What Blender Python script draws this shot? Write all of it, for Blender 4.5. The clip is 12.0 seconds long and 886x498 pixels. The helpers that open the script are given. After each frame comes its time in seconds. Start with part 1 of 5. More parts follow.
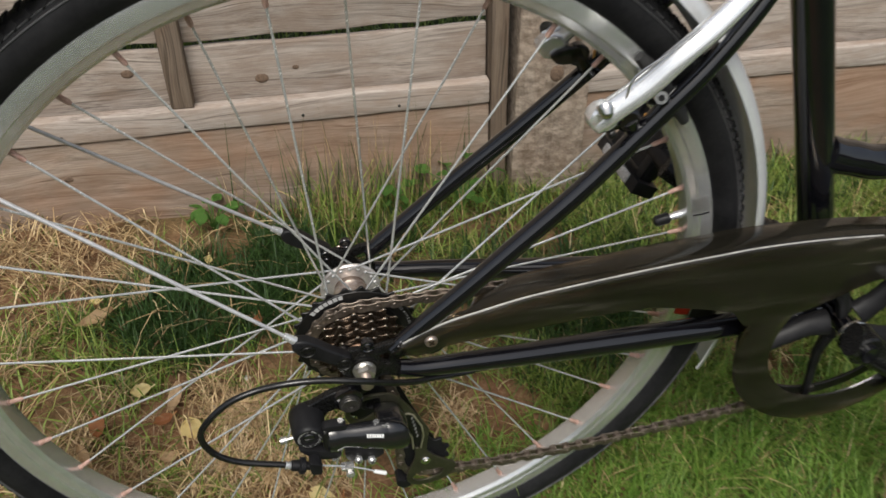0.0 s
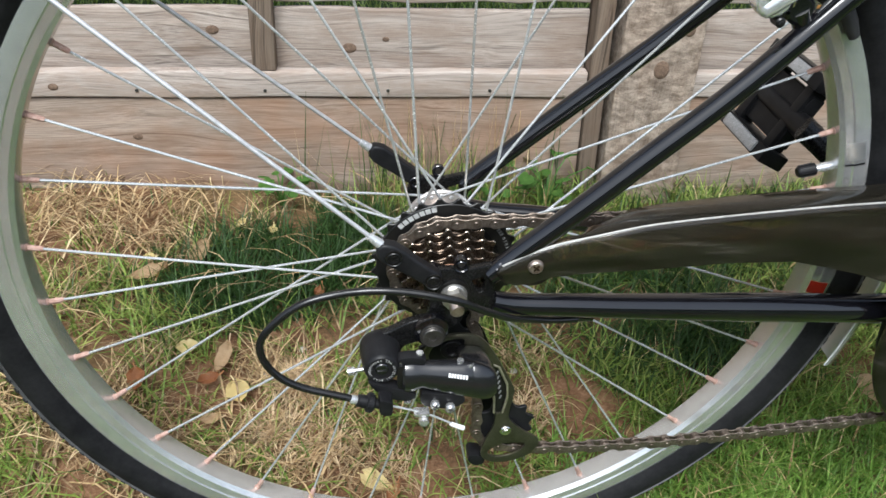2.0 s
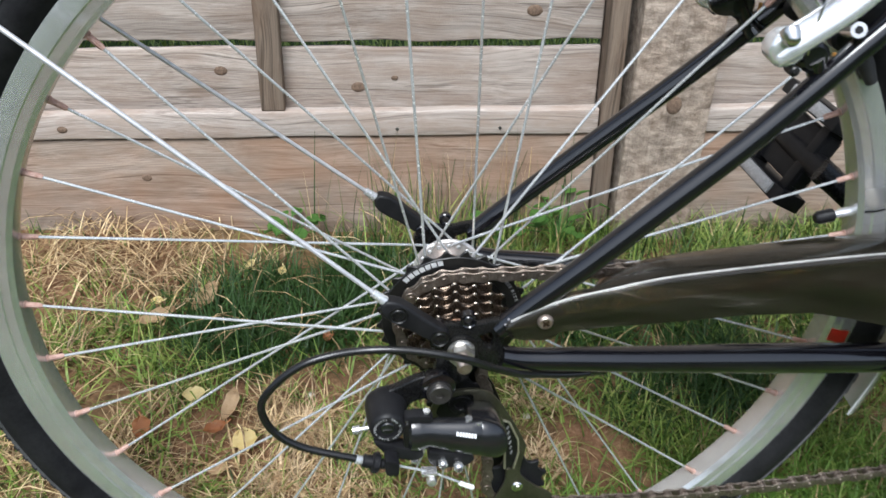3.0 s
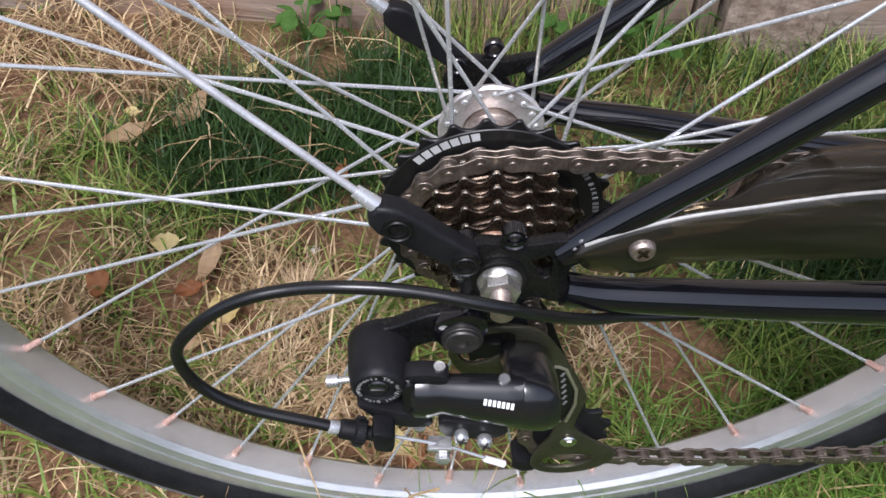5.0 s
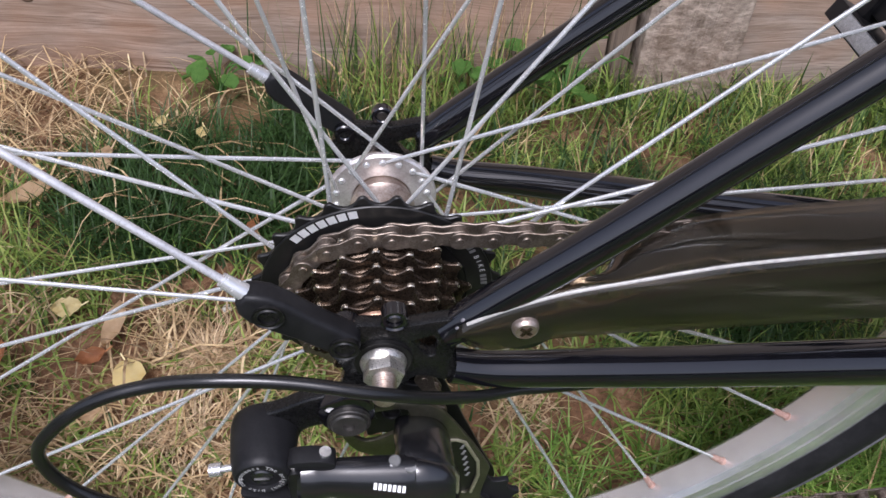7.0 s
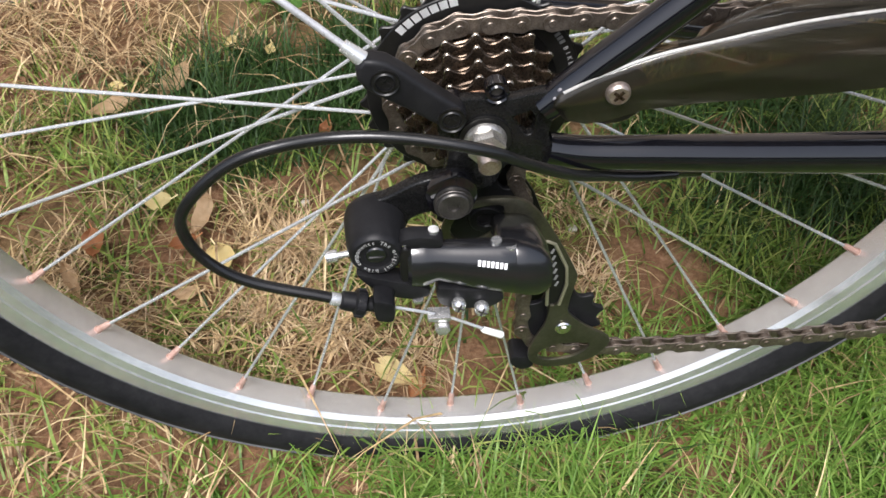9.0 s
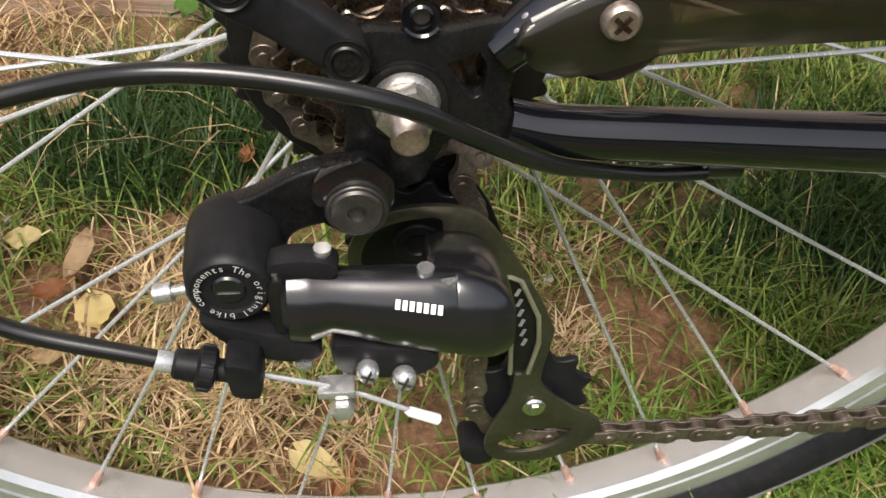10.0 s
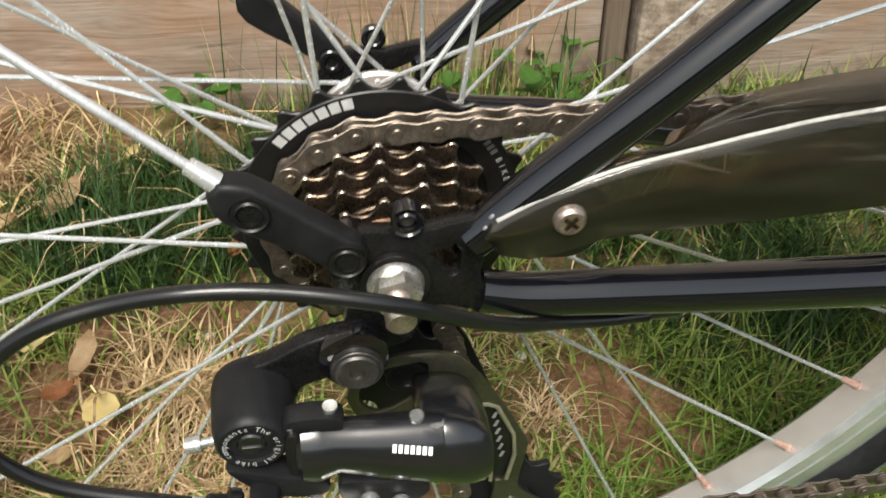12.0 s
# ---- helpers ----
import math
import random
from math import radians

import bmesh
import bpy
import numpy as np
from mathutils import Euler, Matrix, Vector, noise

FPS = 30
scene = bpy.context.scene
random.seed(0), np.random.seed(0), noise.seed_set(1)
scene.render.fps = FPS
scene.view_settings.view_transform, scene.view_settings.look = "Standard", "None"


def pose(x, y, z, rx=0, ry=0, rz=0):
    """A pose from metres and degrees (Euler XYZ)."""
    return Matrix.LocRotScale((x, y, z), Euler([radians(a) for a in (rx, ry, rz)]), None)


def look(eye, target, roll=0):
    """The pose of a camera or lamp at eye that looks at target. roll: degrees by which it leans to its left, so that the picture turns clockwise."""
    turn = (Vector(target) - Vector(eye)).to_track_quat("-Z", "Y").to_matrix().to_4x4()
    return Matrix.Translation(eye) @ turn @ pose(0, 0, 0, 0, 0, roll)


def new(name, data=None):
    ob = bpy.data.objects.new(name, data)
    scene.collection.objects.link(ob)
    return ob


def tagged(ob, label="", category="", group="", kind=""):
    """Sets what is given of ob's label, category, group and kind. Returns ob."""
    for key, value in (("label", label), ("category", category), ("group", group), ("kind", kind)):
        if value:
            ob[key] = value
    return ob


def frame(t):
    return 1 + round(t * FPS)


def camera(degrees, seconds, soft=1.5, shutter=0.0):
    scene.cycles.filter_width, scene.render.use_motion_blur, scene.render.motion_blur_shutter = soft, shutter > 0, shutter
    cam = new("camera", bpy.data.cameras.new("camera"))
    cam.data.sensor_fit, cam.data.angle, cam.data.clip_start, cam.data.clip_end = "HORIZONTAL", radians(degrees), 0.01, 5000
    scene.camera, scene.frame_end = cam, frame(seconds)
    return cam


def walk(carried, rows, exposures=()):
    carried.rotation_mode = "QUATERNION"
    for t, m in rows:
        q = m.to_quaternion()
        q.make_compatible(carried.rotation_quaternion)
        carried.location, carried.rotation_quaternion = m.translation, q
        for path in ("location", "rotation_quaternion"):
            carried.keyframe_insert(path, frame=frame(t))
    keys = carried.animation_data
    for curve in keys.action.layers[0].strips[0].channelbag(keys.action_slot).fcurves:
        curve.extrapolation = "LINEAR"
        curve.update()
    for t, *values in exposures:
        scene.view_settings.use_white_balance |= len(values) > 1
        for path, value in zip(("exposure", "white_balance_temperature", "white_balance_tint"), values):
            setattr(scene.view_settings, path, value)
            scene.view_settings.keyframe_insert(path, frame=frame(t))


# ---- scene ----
cam = camera(55.0, 12.0, soft=1.5, shutter=0.3)
PATH = [
    (0.0, -0.0267, -0.5358, 0.7834, 54.05, -0.28, -10.22),
    (0.5, -0.0509, -0.4960, 0.6669, 59.92, -1.03, -8.18),
    (1.0, -0.0616, -0.5045, 0.6530, 60.80, -2.39, -5.78),
    (1.5, -0.0688, -0.5205, 0.6511, 61.23, -2.89, -4.36),
    (2.0, -0.0615, -0.5226, 0.6369, 59.45, -3.12, -4.69),
    (2.5, -0.0502, -0.5234, 0.6463, 59.88, -2.24, -6.36),
    (3.0, -0.0541, -0.5008, 0.6463, 61.05, -2.16, -4.01),
    (3.5, -0.0297, -0.3631, 0.6155, 54.45, -3.51, -2.15),
    (3.7, -0.0260, -0.3336, 0.6054, 51.35, -2.45, -1.13),
    (5.3, -0.0298, -0.2975, 0.5689, 46.16, -2.60, 1.40),
    (5.5, -0.0277, -0.2968, 0.5697, 46.58, -2.38, 1.40),
    (6.0, -0.0227, -0.2953, 0.5725, 47.43, -2.50, 1.27),
    (6.5, -0.0234, -0.2913, 0.5791, 48.11, -2.62, 0.96),
    (7.0, -0.0043, -0.2778, 0.5787, 48.34, -3.90, -2.68),
    (7.5, -0.0235, -0.2848, 0.5292, 45.01, -4.17, -2.35),
    (7.7, -0.0304, -0.2924, 0.5206, 44.09, -3.33, -2.30),
    (9.3, -0.0303, -0.3582, 0.5339, 49.07, -0.42, -2.49),
    (9.5, -0.0299, -0.3177, 0.4945, 49.92, -1.68, -4.03),
    (10.0, -0.0043, -0.2592, 0.4335, 52.46, -2.07, -2.93),
    (10.5, -0.0049, -0.2602, 0.4297, 53.46, -0.78, -0.74),
    (11.0, -0.0108, -0.2609, 0.4360, 54.30, -1.12, -1.83),
    (11.5, -0.0145, -0.2517, 0.4591, 52.64, -2.18, -4.12),
    (12.0, -0.0100, -0.2708, 0.4915, 54.45, -1.35, -5.72),
]
EXPOSURES = [(0.0, 1.04, 6600, 8), (0.5, 1.42, 6150, 6), (1.0, 1.68, 6050, 6), (3.5, 1.68, 5800, 8), (5.5, 1.42, 5850, 18), (7.0, 1.52, 5850, 19), (7.5, 1.67, 6050, 17), (9.5, 1.75, 6350, 12), (10.0, 1.7, 6750, 12), (11.5, 1.7, 6850, 10), (12.0, 1.75, 6750, 5)]
walk(cam, [(t, pose(x, y, z, rx, ry, rz)) for t, x, y, z, rx, ry, rz in PATH], EXPOSURES)

# ---------------------------------------------------------------- sky and sun
world = bpy.data.worlds.new("overcast_sky")
scene.world = world
world.use_nodes = True
wn = world.node_tree
wn.nodes.clear()
sky = wn.nodes.new("ShaderNodeTexSky")
sky.sky_type = "NISHITA"
sky.sun_disc = False
sky.sun_elevation = radians(56)
sky.sun_rotation = radians(187)
sky.air_density = 1.0
sky.dust_density = 4.0
pale = wn.nodes.new("ShaderNodeHueSaturation")
pale.inputs["Saturation"].default_value = 0.6
background = wn.nodes.new("ShaderNodeBackground")
background.inputs["Strength"].default_value = 0.065
world_out = wn.nodes.new("ShaderNodeOutputWorld")
wn.links.new(sky.outputs[0], pale.inputs["Color"])
wn.links.new(pale.outputs[0], background.inputs["Color"])
wn.links.new(background.outputs[0], world_out.inputs["Surface"])

sun_data = bpy.data.lights.new("sun", "SUN")
sun_data.energy = 1.35
sun_data.angle = radians(28)
sun_data.color = (1.0, 0.97, 0.93)
sun = new("sun", sun_data)
sun.matrix_world = look((-0.40, -1.42, 2.15), (0, 0, 0))

# ---------------------------------------------------------------- materials
def material(name, base=(0.5, 0.5, 0.5), rough=0.5, metal=0.0, coat=0.0, spec=0.5):
    m = bpy.data.materials.new(name)
    m.use_nodes = True
    b = m.node_tree.nodes["Principled BSDF"]
    b.inputs["Base Color"].default_value = (*base, 1)
    b.inputs["Roughness"].default_value = rough
    b.inputs["Metallic"].default_value = metal
    b.inputs["Coat Weight"].default_value = coat
    b.inputs["Coat Roughness"].default_value = 0.08
    b.inputs["Specular IOR Level"].default_value = spec
    return m


def node(m, kind, **values):
    n = m.node_tree.nodes.new(kind)
    for key, value in values.items():
        n.inputs[key.replace("_", " ")].default_value = value
    return n


def link(m, a, b):
    m.node_tree.links.new(a, b)


def bsdf(m):
    return m.node_tree.nodes["Principled BSDF"]


def place(m, scale=(1, 1, 1)):
    """Object coordinates, stretched."""
    tc = node(m, "ShaderNodeTexCoord")
    mp = node(m, "ShaderNodeMapping", Scale=scale)
    link(m, tc.outputs["Object"], mp.inputs["Vector"])
    return mp.outputs["Vector"]


def ramp(m, fac, stops):
    r = node(m, "ShaderNodeValToRGB")
    e = r.color_ramp.elements
    while len(e) < len(stops):
        e.new(0.5)
    for el, (pos, col) in zip(e, stops):
        el.position, el.color = pos, (*col, 1)
    link(m, fac, r.inputs["Fac"])
    return r.outputs["Color"]


def blend(m, fac, a, b, mode="MIX"):
    n = m.node_tree.nodes.new("ShaderNodeMix")
    n.data_type, n.blend_type = "RGBA", mode
    for sock, v in ((n.inputs[0], fac), (n.inputs[6], a), (n.inputs[7], b)):
        if isinstance(v, bpy.types.NodeSocket):
            link(m, v, sock)
        elif isinstance(v, (int, float)):
            sock.default_value = v
        else:
            sock.default_value = (*v, 1)
    return n.outputs[2]


def noise_of(m, vec, scale, detail=4.0, rough=0.6):
    n = node(m, "ShaderNodeTexNoise", Scale=scale, Detail=detail, Roughness=rough)
    link(m, vec, n.inputs["Vector"])
    return n.outputs["Fac"]


def relief(m, height, strength=0.3, distance=0.001):
    n = node(m, "ShaderNodeBump", Strength=strength, Distance=distance)
    link(m, height, n.inputs["Height"])
    link(m, n.outputs["Normal"], bsdf(m).inputs["Normal"])


def worn(name, lo, hi, rough, metal, scale, rough_span=0.15, coat=0.0, bump=0.15, dist=0.0003, stretch=(1, 1, 1)):
    """A surface whose colour wanders between two tones at two scales, with fine relief."""
    m = material(name, lo, rough, metal, coat)
    v = place(m, stretch)
    big = noise_of(m, v, scale, 3)
    fine = noise_of(m, v, scale * 9, 5, 0.7)
    both = blend(m, 0.45, big, fine)
    link(m, ramp(m, both, [(0.36, lo), (0.64, hi)]), bsdf(m).inputs["Base Color"])
    mr = node(m, "ShaderNodeMapRange")
    mr.inputs[3].default_value, mr.inputs[4].default_value = max(0.02, rough - rough_span), min(1, rough + rough_span)
    link(m, fine, mr.inputs[0])
    link(m, mr.outputs[0], bsdf(m).inputs["Roughness"])
    relief(m, fine, bump, dist)
    return m


M = {}
M["paint"] = worn("black_gloss_paint", (0.003, 0.003, 0.004), (0.005, 0.005, 0.007), 0.07, 0.0, 60, 0.04, coat=1.0, bump=0.02)
bsdf(M["paint"]).inputs["Coat IOR"].default_value = 1.55
bsdf(M["paint"]).inputs["Specular IOR Level"].default_value = 0.2
M["plastic"] = worn("black_plastic", (0.006, 0.006, 0.007), (0.015, 0.015, 0.016), 0.42, 0.0, 90, 0.10, bump=0.10)
M["gloss_plastic"] = worn("glossy_black_plastic", (0.006, 0.006, 0.007), (0.010, 0.010, 0.011), 0.20, 0.0, 70, 0.06, coat=0.5, bump=0.05)
bsdf(M["gloss_plastic"]).inputs["Coat Weight"].default_value = 0.7
bsdf(M["gloss_plastic"]).inputs["Coat Roughness"].default_value = 0.20
bsdf(M["gloss_plastic"]).inputs["Coat IOR"].default_value = 1.5
M["housing"] = worn("cable_housing", (0.006, 0.006, 0.006), (0.010, 0.010, 0.010), 0.24, 0.0, 80, 0.03, bump=0.0)
M["rubber"] = worn("tyre_rubber", (0.006, 0.006, 0.007), (0.018, 0.018, 0.019), 0.55, 0.0, 35, 0.10, bump=0.25, dist=0.0006)
bsdf(M["rubber"]).inputs["Specular IOR Level"].default_value = 0.15
bsdf(M["plastic"]).inputs["Specular IOR Level"].default_value = 0.2
M["rubber_line"] = worn("tyre_rib_rubber", (0.05, 0.05, 0.052), (0.09, 0.09, 0.092), 0.5, 0.0, 35, 0.10)
M["alloy"] = worn("rim_alloy", (0.58, 0.59, 0.585), (0.74, 0.75, 0.74), 0.26, 0.78, 14, 0.02, bump=0.01)
M["brake_alloy"] = worn("polished_alloy", (0.78, 0.79, 0.80), (0.90, 0.91, 0.92), 0.22, 0.75, 40, 0.08, bump=0.04)
M["chrome"] = worn("plated_steel", (0.55, 0.54, 0.52), (0.80, 0.79, 0.77), 0.22, 1.0, 120, 0.12, bump=0.08)
M["zinc"] = worn("galvanised_spoke", (0.56, 0.57, 0.57), (0.68, 0.69, 0.69), 0.26, 0.6, 60, 0.06, bump=0.0)
M["bright_zinc"] = worn("bright_zinc_plate", (0.50, 0.50, 0.49), (0.72, 0.72, 0.71), 0.24, 0.8, 200, 0.10, bump=0.06)
M["stay"] = worn("stay_steel", (0.42, 0.42, 0.435), (0.62, 0.62, 0.635), 0.30, 0.4, 150, 0.10, bump=0.06)
M["nipple"] = worn("corroded_nipple", (0.32, 0.17, 0.13), (0.54, 0.38, 0.32), 0.6, 0.35, 300, 0.12, bump=0.3)
M["hub"] = worn("dull_hub_steel", (0.46, 0.42, 0.40), (0.82, 0.80, 0.79), 0.38, 0.7, 90, 0.15, bump=0.15)
M["nut"] = worn("dull_plated_steel", (0.30, 0.28, 0.255), (0.62, 0.60, 0.56), 0.30, 0.85, 160, 0.12, bump=0.15)
M["hub_shell"] = worn("stained_hub_steel", (0.22, 0.15, 0.115), (0.56, 0.48, 0.42), 0.34, 0.85, 110, 0.15, bump=0.15)
M["chain"] = worn("oily_chain_steel", (0.10, 0.075, 0.055), (0.30, 0.255, 0.215), 0.38, 0.85, 180, 0.12, bump=0.2)
M["sprocket"] = worn("oily_sprocket_steel", (0.030, 0.021, 0.015), (0.15, 0.112, 0.082), 0.28, 0.9, 110, 0.14, bump=0.2)
M["bronze"] = worn("bare_bronze_steel", (0.17, 0.10, 0.065), (0.42, 0.27, 0.19), 0.30, 0.95, 110, 0.12)
M["black_steel"] = worn("black_oxide_steel", (0.006, 0.006, 0.006), (0.015, 0.0145, 0.014), 0.36, 0.3, 90, 0.10, bump=0.1)
M["black_enamel"] = worn("black_enamelled_steel", (0.004, 0.004, 0.004), (0.009, 0.009, 0.009), 0.27, 0.0, 60, 0.08, bump=0.12)
bsdf(M["black_enamel"]).inputs["Specular IOR Level"].default_value = 0.3
M["tooth_edge"] = worn("worn_tooth_edge", (0.20, 0.16, 0.12), (0.52, 0.47, 0.39), 0.22, 0.9, 220, 0.10, bump=0.05)
M["dark_bolt"] = worn("dark_zinc_bolt", (0.05, 0.046, 0.043), (0.115, 0.108, 0.10), 0.38, 0.75, 160, 0.10)
M["cage"] = worn("dark_nickel_plate", (0.080, 0.078, 0.056), (0.145, 0.138, 0.100), 0.33, 0.85, 40, 0.06, bump=0.02)
M["cage_lip"] = worn("worn_cage_edge", (0.30, 0.28, 0.20), (0.46, 0.43, 0.33), 0.34, 0.7, 90, 0.08, bump=0.04)
M["chip"] = worn("bare_metal_chip", (0.14, 0.13, 0.14), (0.30, 0.29, 0.30), 0.45, 0.6, 300, 0.1)
M["white"] = worn("white_print", (0.66, 0.66, 0.65), (0.82, 0.82, 0.81), 0.55, 0.0, 200, 0.08)
M["print"] = worn("pale_grey_print", (0.36, 0.36, 0.355), (0.52, 0.52, 0.51), 0.6, 0.0, 200, 0.08)
M["grey_print"] = worn("grey_print", (0.16, 0.16, 0.16), (0.26, 0.26, 0.26), 0.55, 0.0, 200, 0.08)
M["red"] = worn("red_sticker", (0.62, 0.035, 0.02), (0.75, 0.06, 0.035), 0.45, 0.0, 90, 0.08)
M["mudguard"] = worn("silver_mudguard_plastic", (0.74, 0.76, 0.78), (0.86, 0.87, 0.89), 0.24, 0.45, 25, 0.05, coat=0.6, bump=0.03)
M["reflector"] = worn("grey_reflector", (0.34, 0.345, 0.35), (0.58, 0.59, 0.60), 0.25, 0.3, 400, 0.1, bump=0.4, dist=0.0006)
M["pad"] = worn("brake_rubber", (0.015, 0.015, 0.015), (0.03, 0.03, 0.03), 0.7, 0.0, 120, 0.08)
# pale grey that stands for the sky highlight on the guard ridge
M["ridge_glint"] = worn("ridge_highlight_grey", (0.20, 0.195, 0.18), (0.42, 0.41, 0.39), 0.35, 0.0, 60, 0.10, bump=0.05)
M["amber"] = worn("amber_strip", (0.55, 0.26, 0.05), (0.66, 0.34, 0.09), 0.4, 0.0, 100, 0.05)


def smoked():
    """Dark see-through plastic of the chain guard: a tinted body under a clear gloss."""
    m = worn("smoked_plastic", (0.012, 0.0105, 0.009), (0.028, 0.0245, 0.021), 0.5, 0.0, 30, 0.05, bump=0.02)
    bsdf(m).inputs["Specular IOR Level"].default_value = 0.0
    nt = m.node_tree
    clear = nt.nodes.new("ShaderNodeBsdfTransparent")
    clear.inputs["Color"].default_value = (0.66, 0.57, 0.46, 1)
    body = nt.nodes.new("ShaderNodeMixShader")
    body.inputs[0].default_value = 0.36
    gloss = node(m, "ShaderNodeBsdfGlossy", Roughness=0.10)
    edge = node(m, "ShaderNodeFresnel", IOR=1.50)
    v = place(m, (1, 1, 1))
    wobble = node(m, "ShaderNodeBump", Strength=0.35, Distance=0.002)
    link(m, noise_of(m, v, 22, 2), wobble.inputs["Height"])
    link(m, wobble.outputs["Normal"], gloss.inputs["Normal"])
    # paler streaks in the base colour
    streak = noise_of(m, place(m, (9, 30, 70)), 1.0, 4, 0.65)
    streaked = ramp(m, streak, [(0.42, (0.022, 0.020, 0.014)), (0.60, (0.050, 0.045, 0.033)), (0.74, (0.24, 0.215, 0.18))])
    link(m, streaked, bsdf(m).inputs["Base Color"])
    skin = nt.nodes.new("ShaderNodeMixShader")
    link(m, clear.outputs[0], body.inputs[1])
    link(m, bsdf(m).outputs[0], body.inputs[2])
    link(m, edge.outputs[0], skin.inputs[0])
    link(m, body.outputs[0], skin.inputs[1])
    link(m, gloss.outputs[0], skin.inputs[2])
    link(m, skin.outputs[0], nt.nodes["Material Output"].inputs["Surface"])
    return m


M["smoked"] = smoked()


def wood(name, pale, grey, dark, grain=1.0, stain=0.0, sawn=0):
    """Weathered softwood with its grain along x, each board different."""
    m = material(name, pale, 0.82, spec=0.25)
    tc = node(m, "ShaderNodeTexCoord")
    info = node(m, "ShaderNodeObjectInfo")
    off = node(m, "ShaderNodeVectorMath")
    off.operation = "MULTIPLY_ADD"
    off.inputs[1].default_value = (7.0, 3.0, 5.0)
    link(m, info.outputs["Random"], off.inputs[0])
    link(m, tc.outputs["Object"], off.inputs[2])

    def stretched(scale):
        mp = node(m, "ShaderNodeMapping", Scale=scale)
        link(m, off.outputs[0], mp.inputs["Vector"])
        return mp.outputs["Vector"]
    bend = node(m, "ShaderNodeTexNoise", Scale=1.0, Detail=2.0)
    link(m, stretched((3.5, 9, 11)), bend.inputs["Vector"])
    warp = node(m, "ShaderNodeVectorMath")
    warp.operation = "MULTIPLY_ADD"
    warp.inputs[1].default_value = (0.0, 0.05, 0.05)
    link(m, bend.outputs["Color"], warp.inputs[0])
    link(m, off.outputs[0], warp.inputs[2])

    def warped(scale):
        mp = node(m, "ShaderNodeMapping", Scale=scale)
        link(m, warp.outputs[0], mp.inputs["Vector"])
        return mp.outputs["Vector"]
    rings = noise_of(m, warped((2.0, 60, 130)), 1.0 * grain, 3, 0.55)
    fibre = noise_of(m, warped((14, 500, 900)), 1.0 * grain, 3, 0.6)
    patch = noise_of(m, stretched((4, 12, 14)), 1.0, 4, 0.6)
    col = ramp(m, rings, [(0.30, dark), (0.46, grey), (0.62, pale)])
    col = blend(m, 0.45, col, ramp(m, fibre, [(0.36, dark), (0.56, pale)]))
    crack = noise_of(m, warped((3.5, 90, 260)), 1.0 * grain, 2, 0.5)
    col = blend(m, ramp(m, crack, [(0.30, (0.75, 0.75, 0.75)), (0.37, (0, 0, 0))]), col, tuple(c * 0.45 for c in dark))
    col = blend(m, ramp(m, patch, [(0.40, (0, 0, 0)), (0.68, (0.5, 0.5, 0.5))]), col, grey)
    if stain:
        low = noise_of(m, stretched((6, 10, 10)), 1.0, 3)
        col = blend(m, ramp(m, low, [(0.45, (0, 0, 0)), (0.62, (stain,) * 3)]), col, (0.28, 0.12, 0.045))
    blotch = noise_of(m, stretched((11, 26, 30)), 1.0, 5, 0.65)
    col = blend(m, ramp(m, blotch, [(0.44, (0, 0, 0)), (0.64, (0.55, 0.55, 0.55))]), col, tuple(0.5 * (a + b) * k for a, b, k in zip(grey, dark, (1.12, 0.95, 0.82))))
    link(m, col, bsdf(m).inputs["Base Color"])
    height = blend(m, 0.5, rings, fibre)
    if sawn:
        torn = noise_of(m, stretched((95, 95, 60)), 1.0, 4, 0.7)
        col = blend(m, 0.55, col, ramp(m, torn, [(0.34, tuple(c * 0.9 for c in dark)), (0.50, grey), (0.64, tuple(min(1, c * 1.35) for c in pale))]))
        link(m, col, bsdf(m).inputs["Base Color"])
        height = blend(m, 0.6, height, noise_of(m, stretched((120, 120, 75)), 1.0, 5, 0.7))
    relief(m, height, 0.7 + 0.3 * sawn, 0.0016 + 0.0024 * sawn)
    return m


M["board"] = wood("weathered_board", (0.44, 0.38, 0.33), (0.29, 0.248, 0.215), (0.10, 0.076, 0.060))
M["low_board"] = wood("stained_low_board", (0.35, 0.28, 0.225), (0.25, 0.20, 0.16), (0.095, 0.07, 0.053), stain=0.35)
M["rail"] = wood("pale_rail", (0.46, 0.40, 0.355), (0.36, 0.31, 0.27), (0.15, 0.12, 0.10))
M["batten"] = wood("brown_batten", (0.235, 0.18, 0.135), (0.17, 0.13, 0.10), (0.075, 0.055, 0.04))
M["post"] = wood("sawn_post", (0.39, 0.32, 0.258), (0.29, 0.235, 0.187), (0.11, 0.08, 0.058), grain=0.55, stain=0.30, sawn=1)
bsdf(M["post"]).inputs["Roughness"].default_value = 0.9
M["knot"] = worn("wood_knot", (0.07, 0.042, 0.028), (0.20, 0.135, 0.09), 0.85, 0.0, 260, 0.05, bump=0.5, dist=0.001)


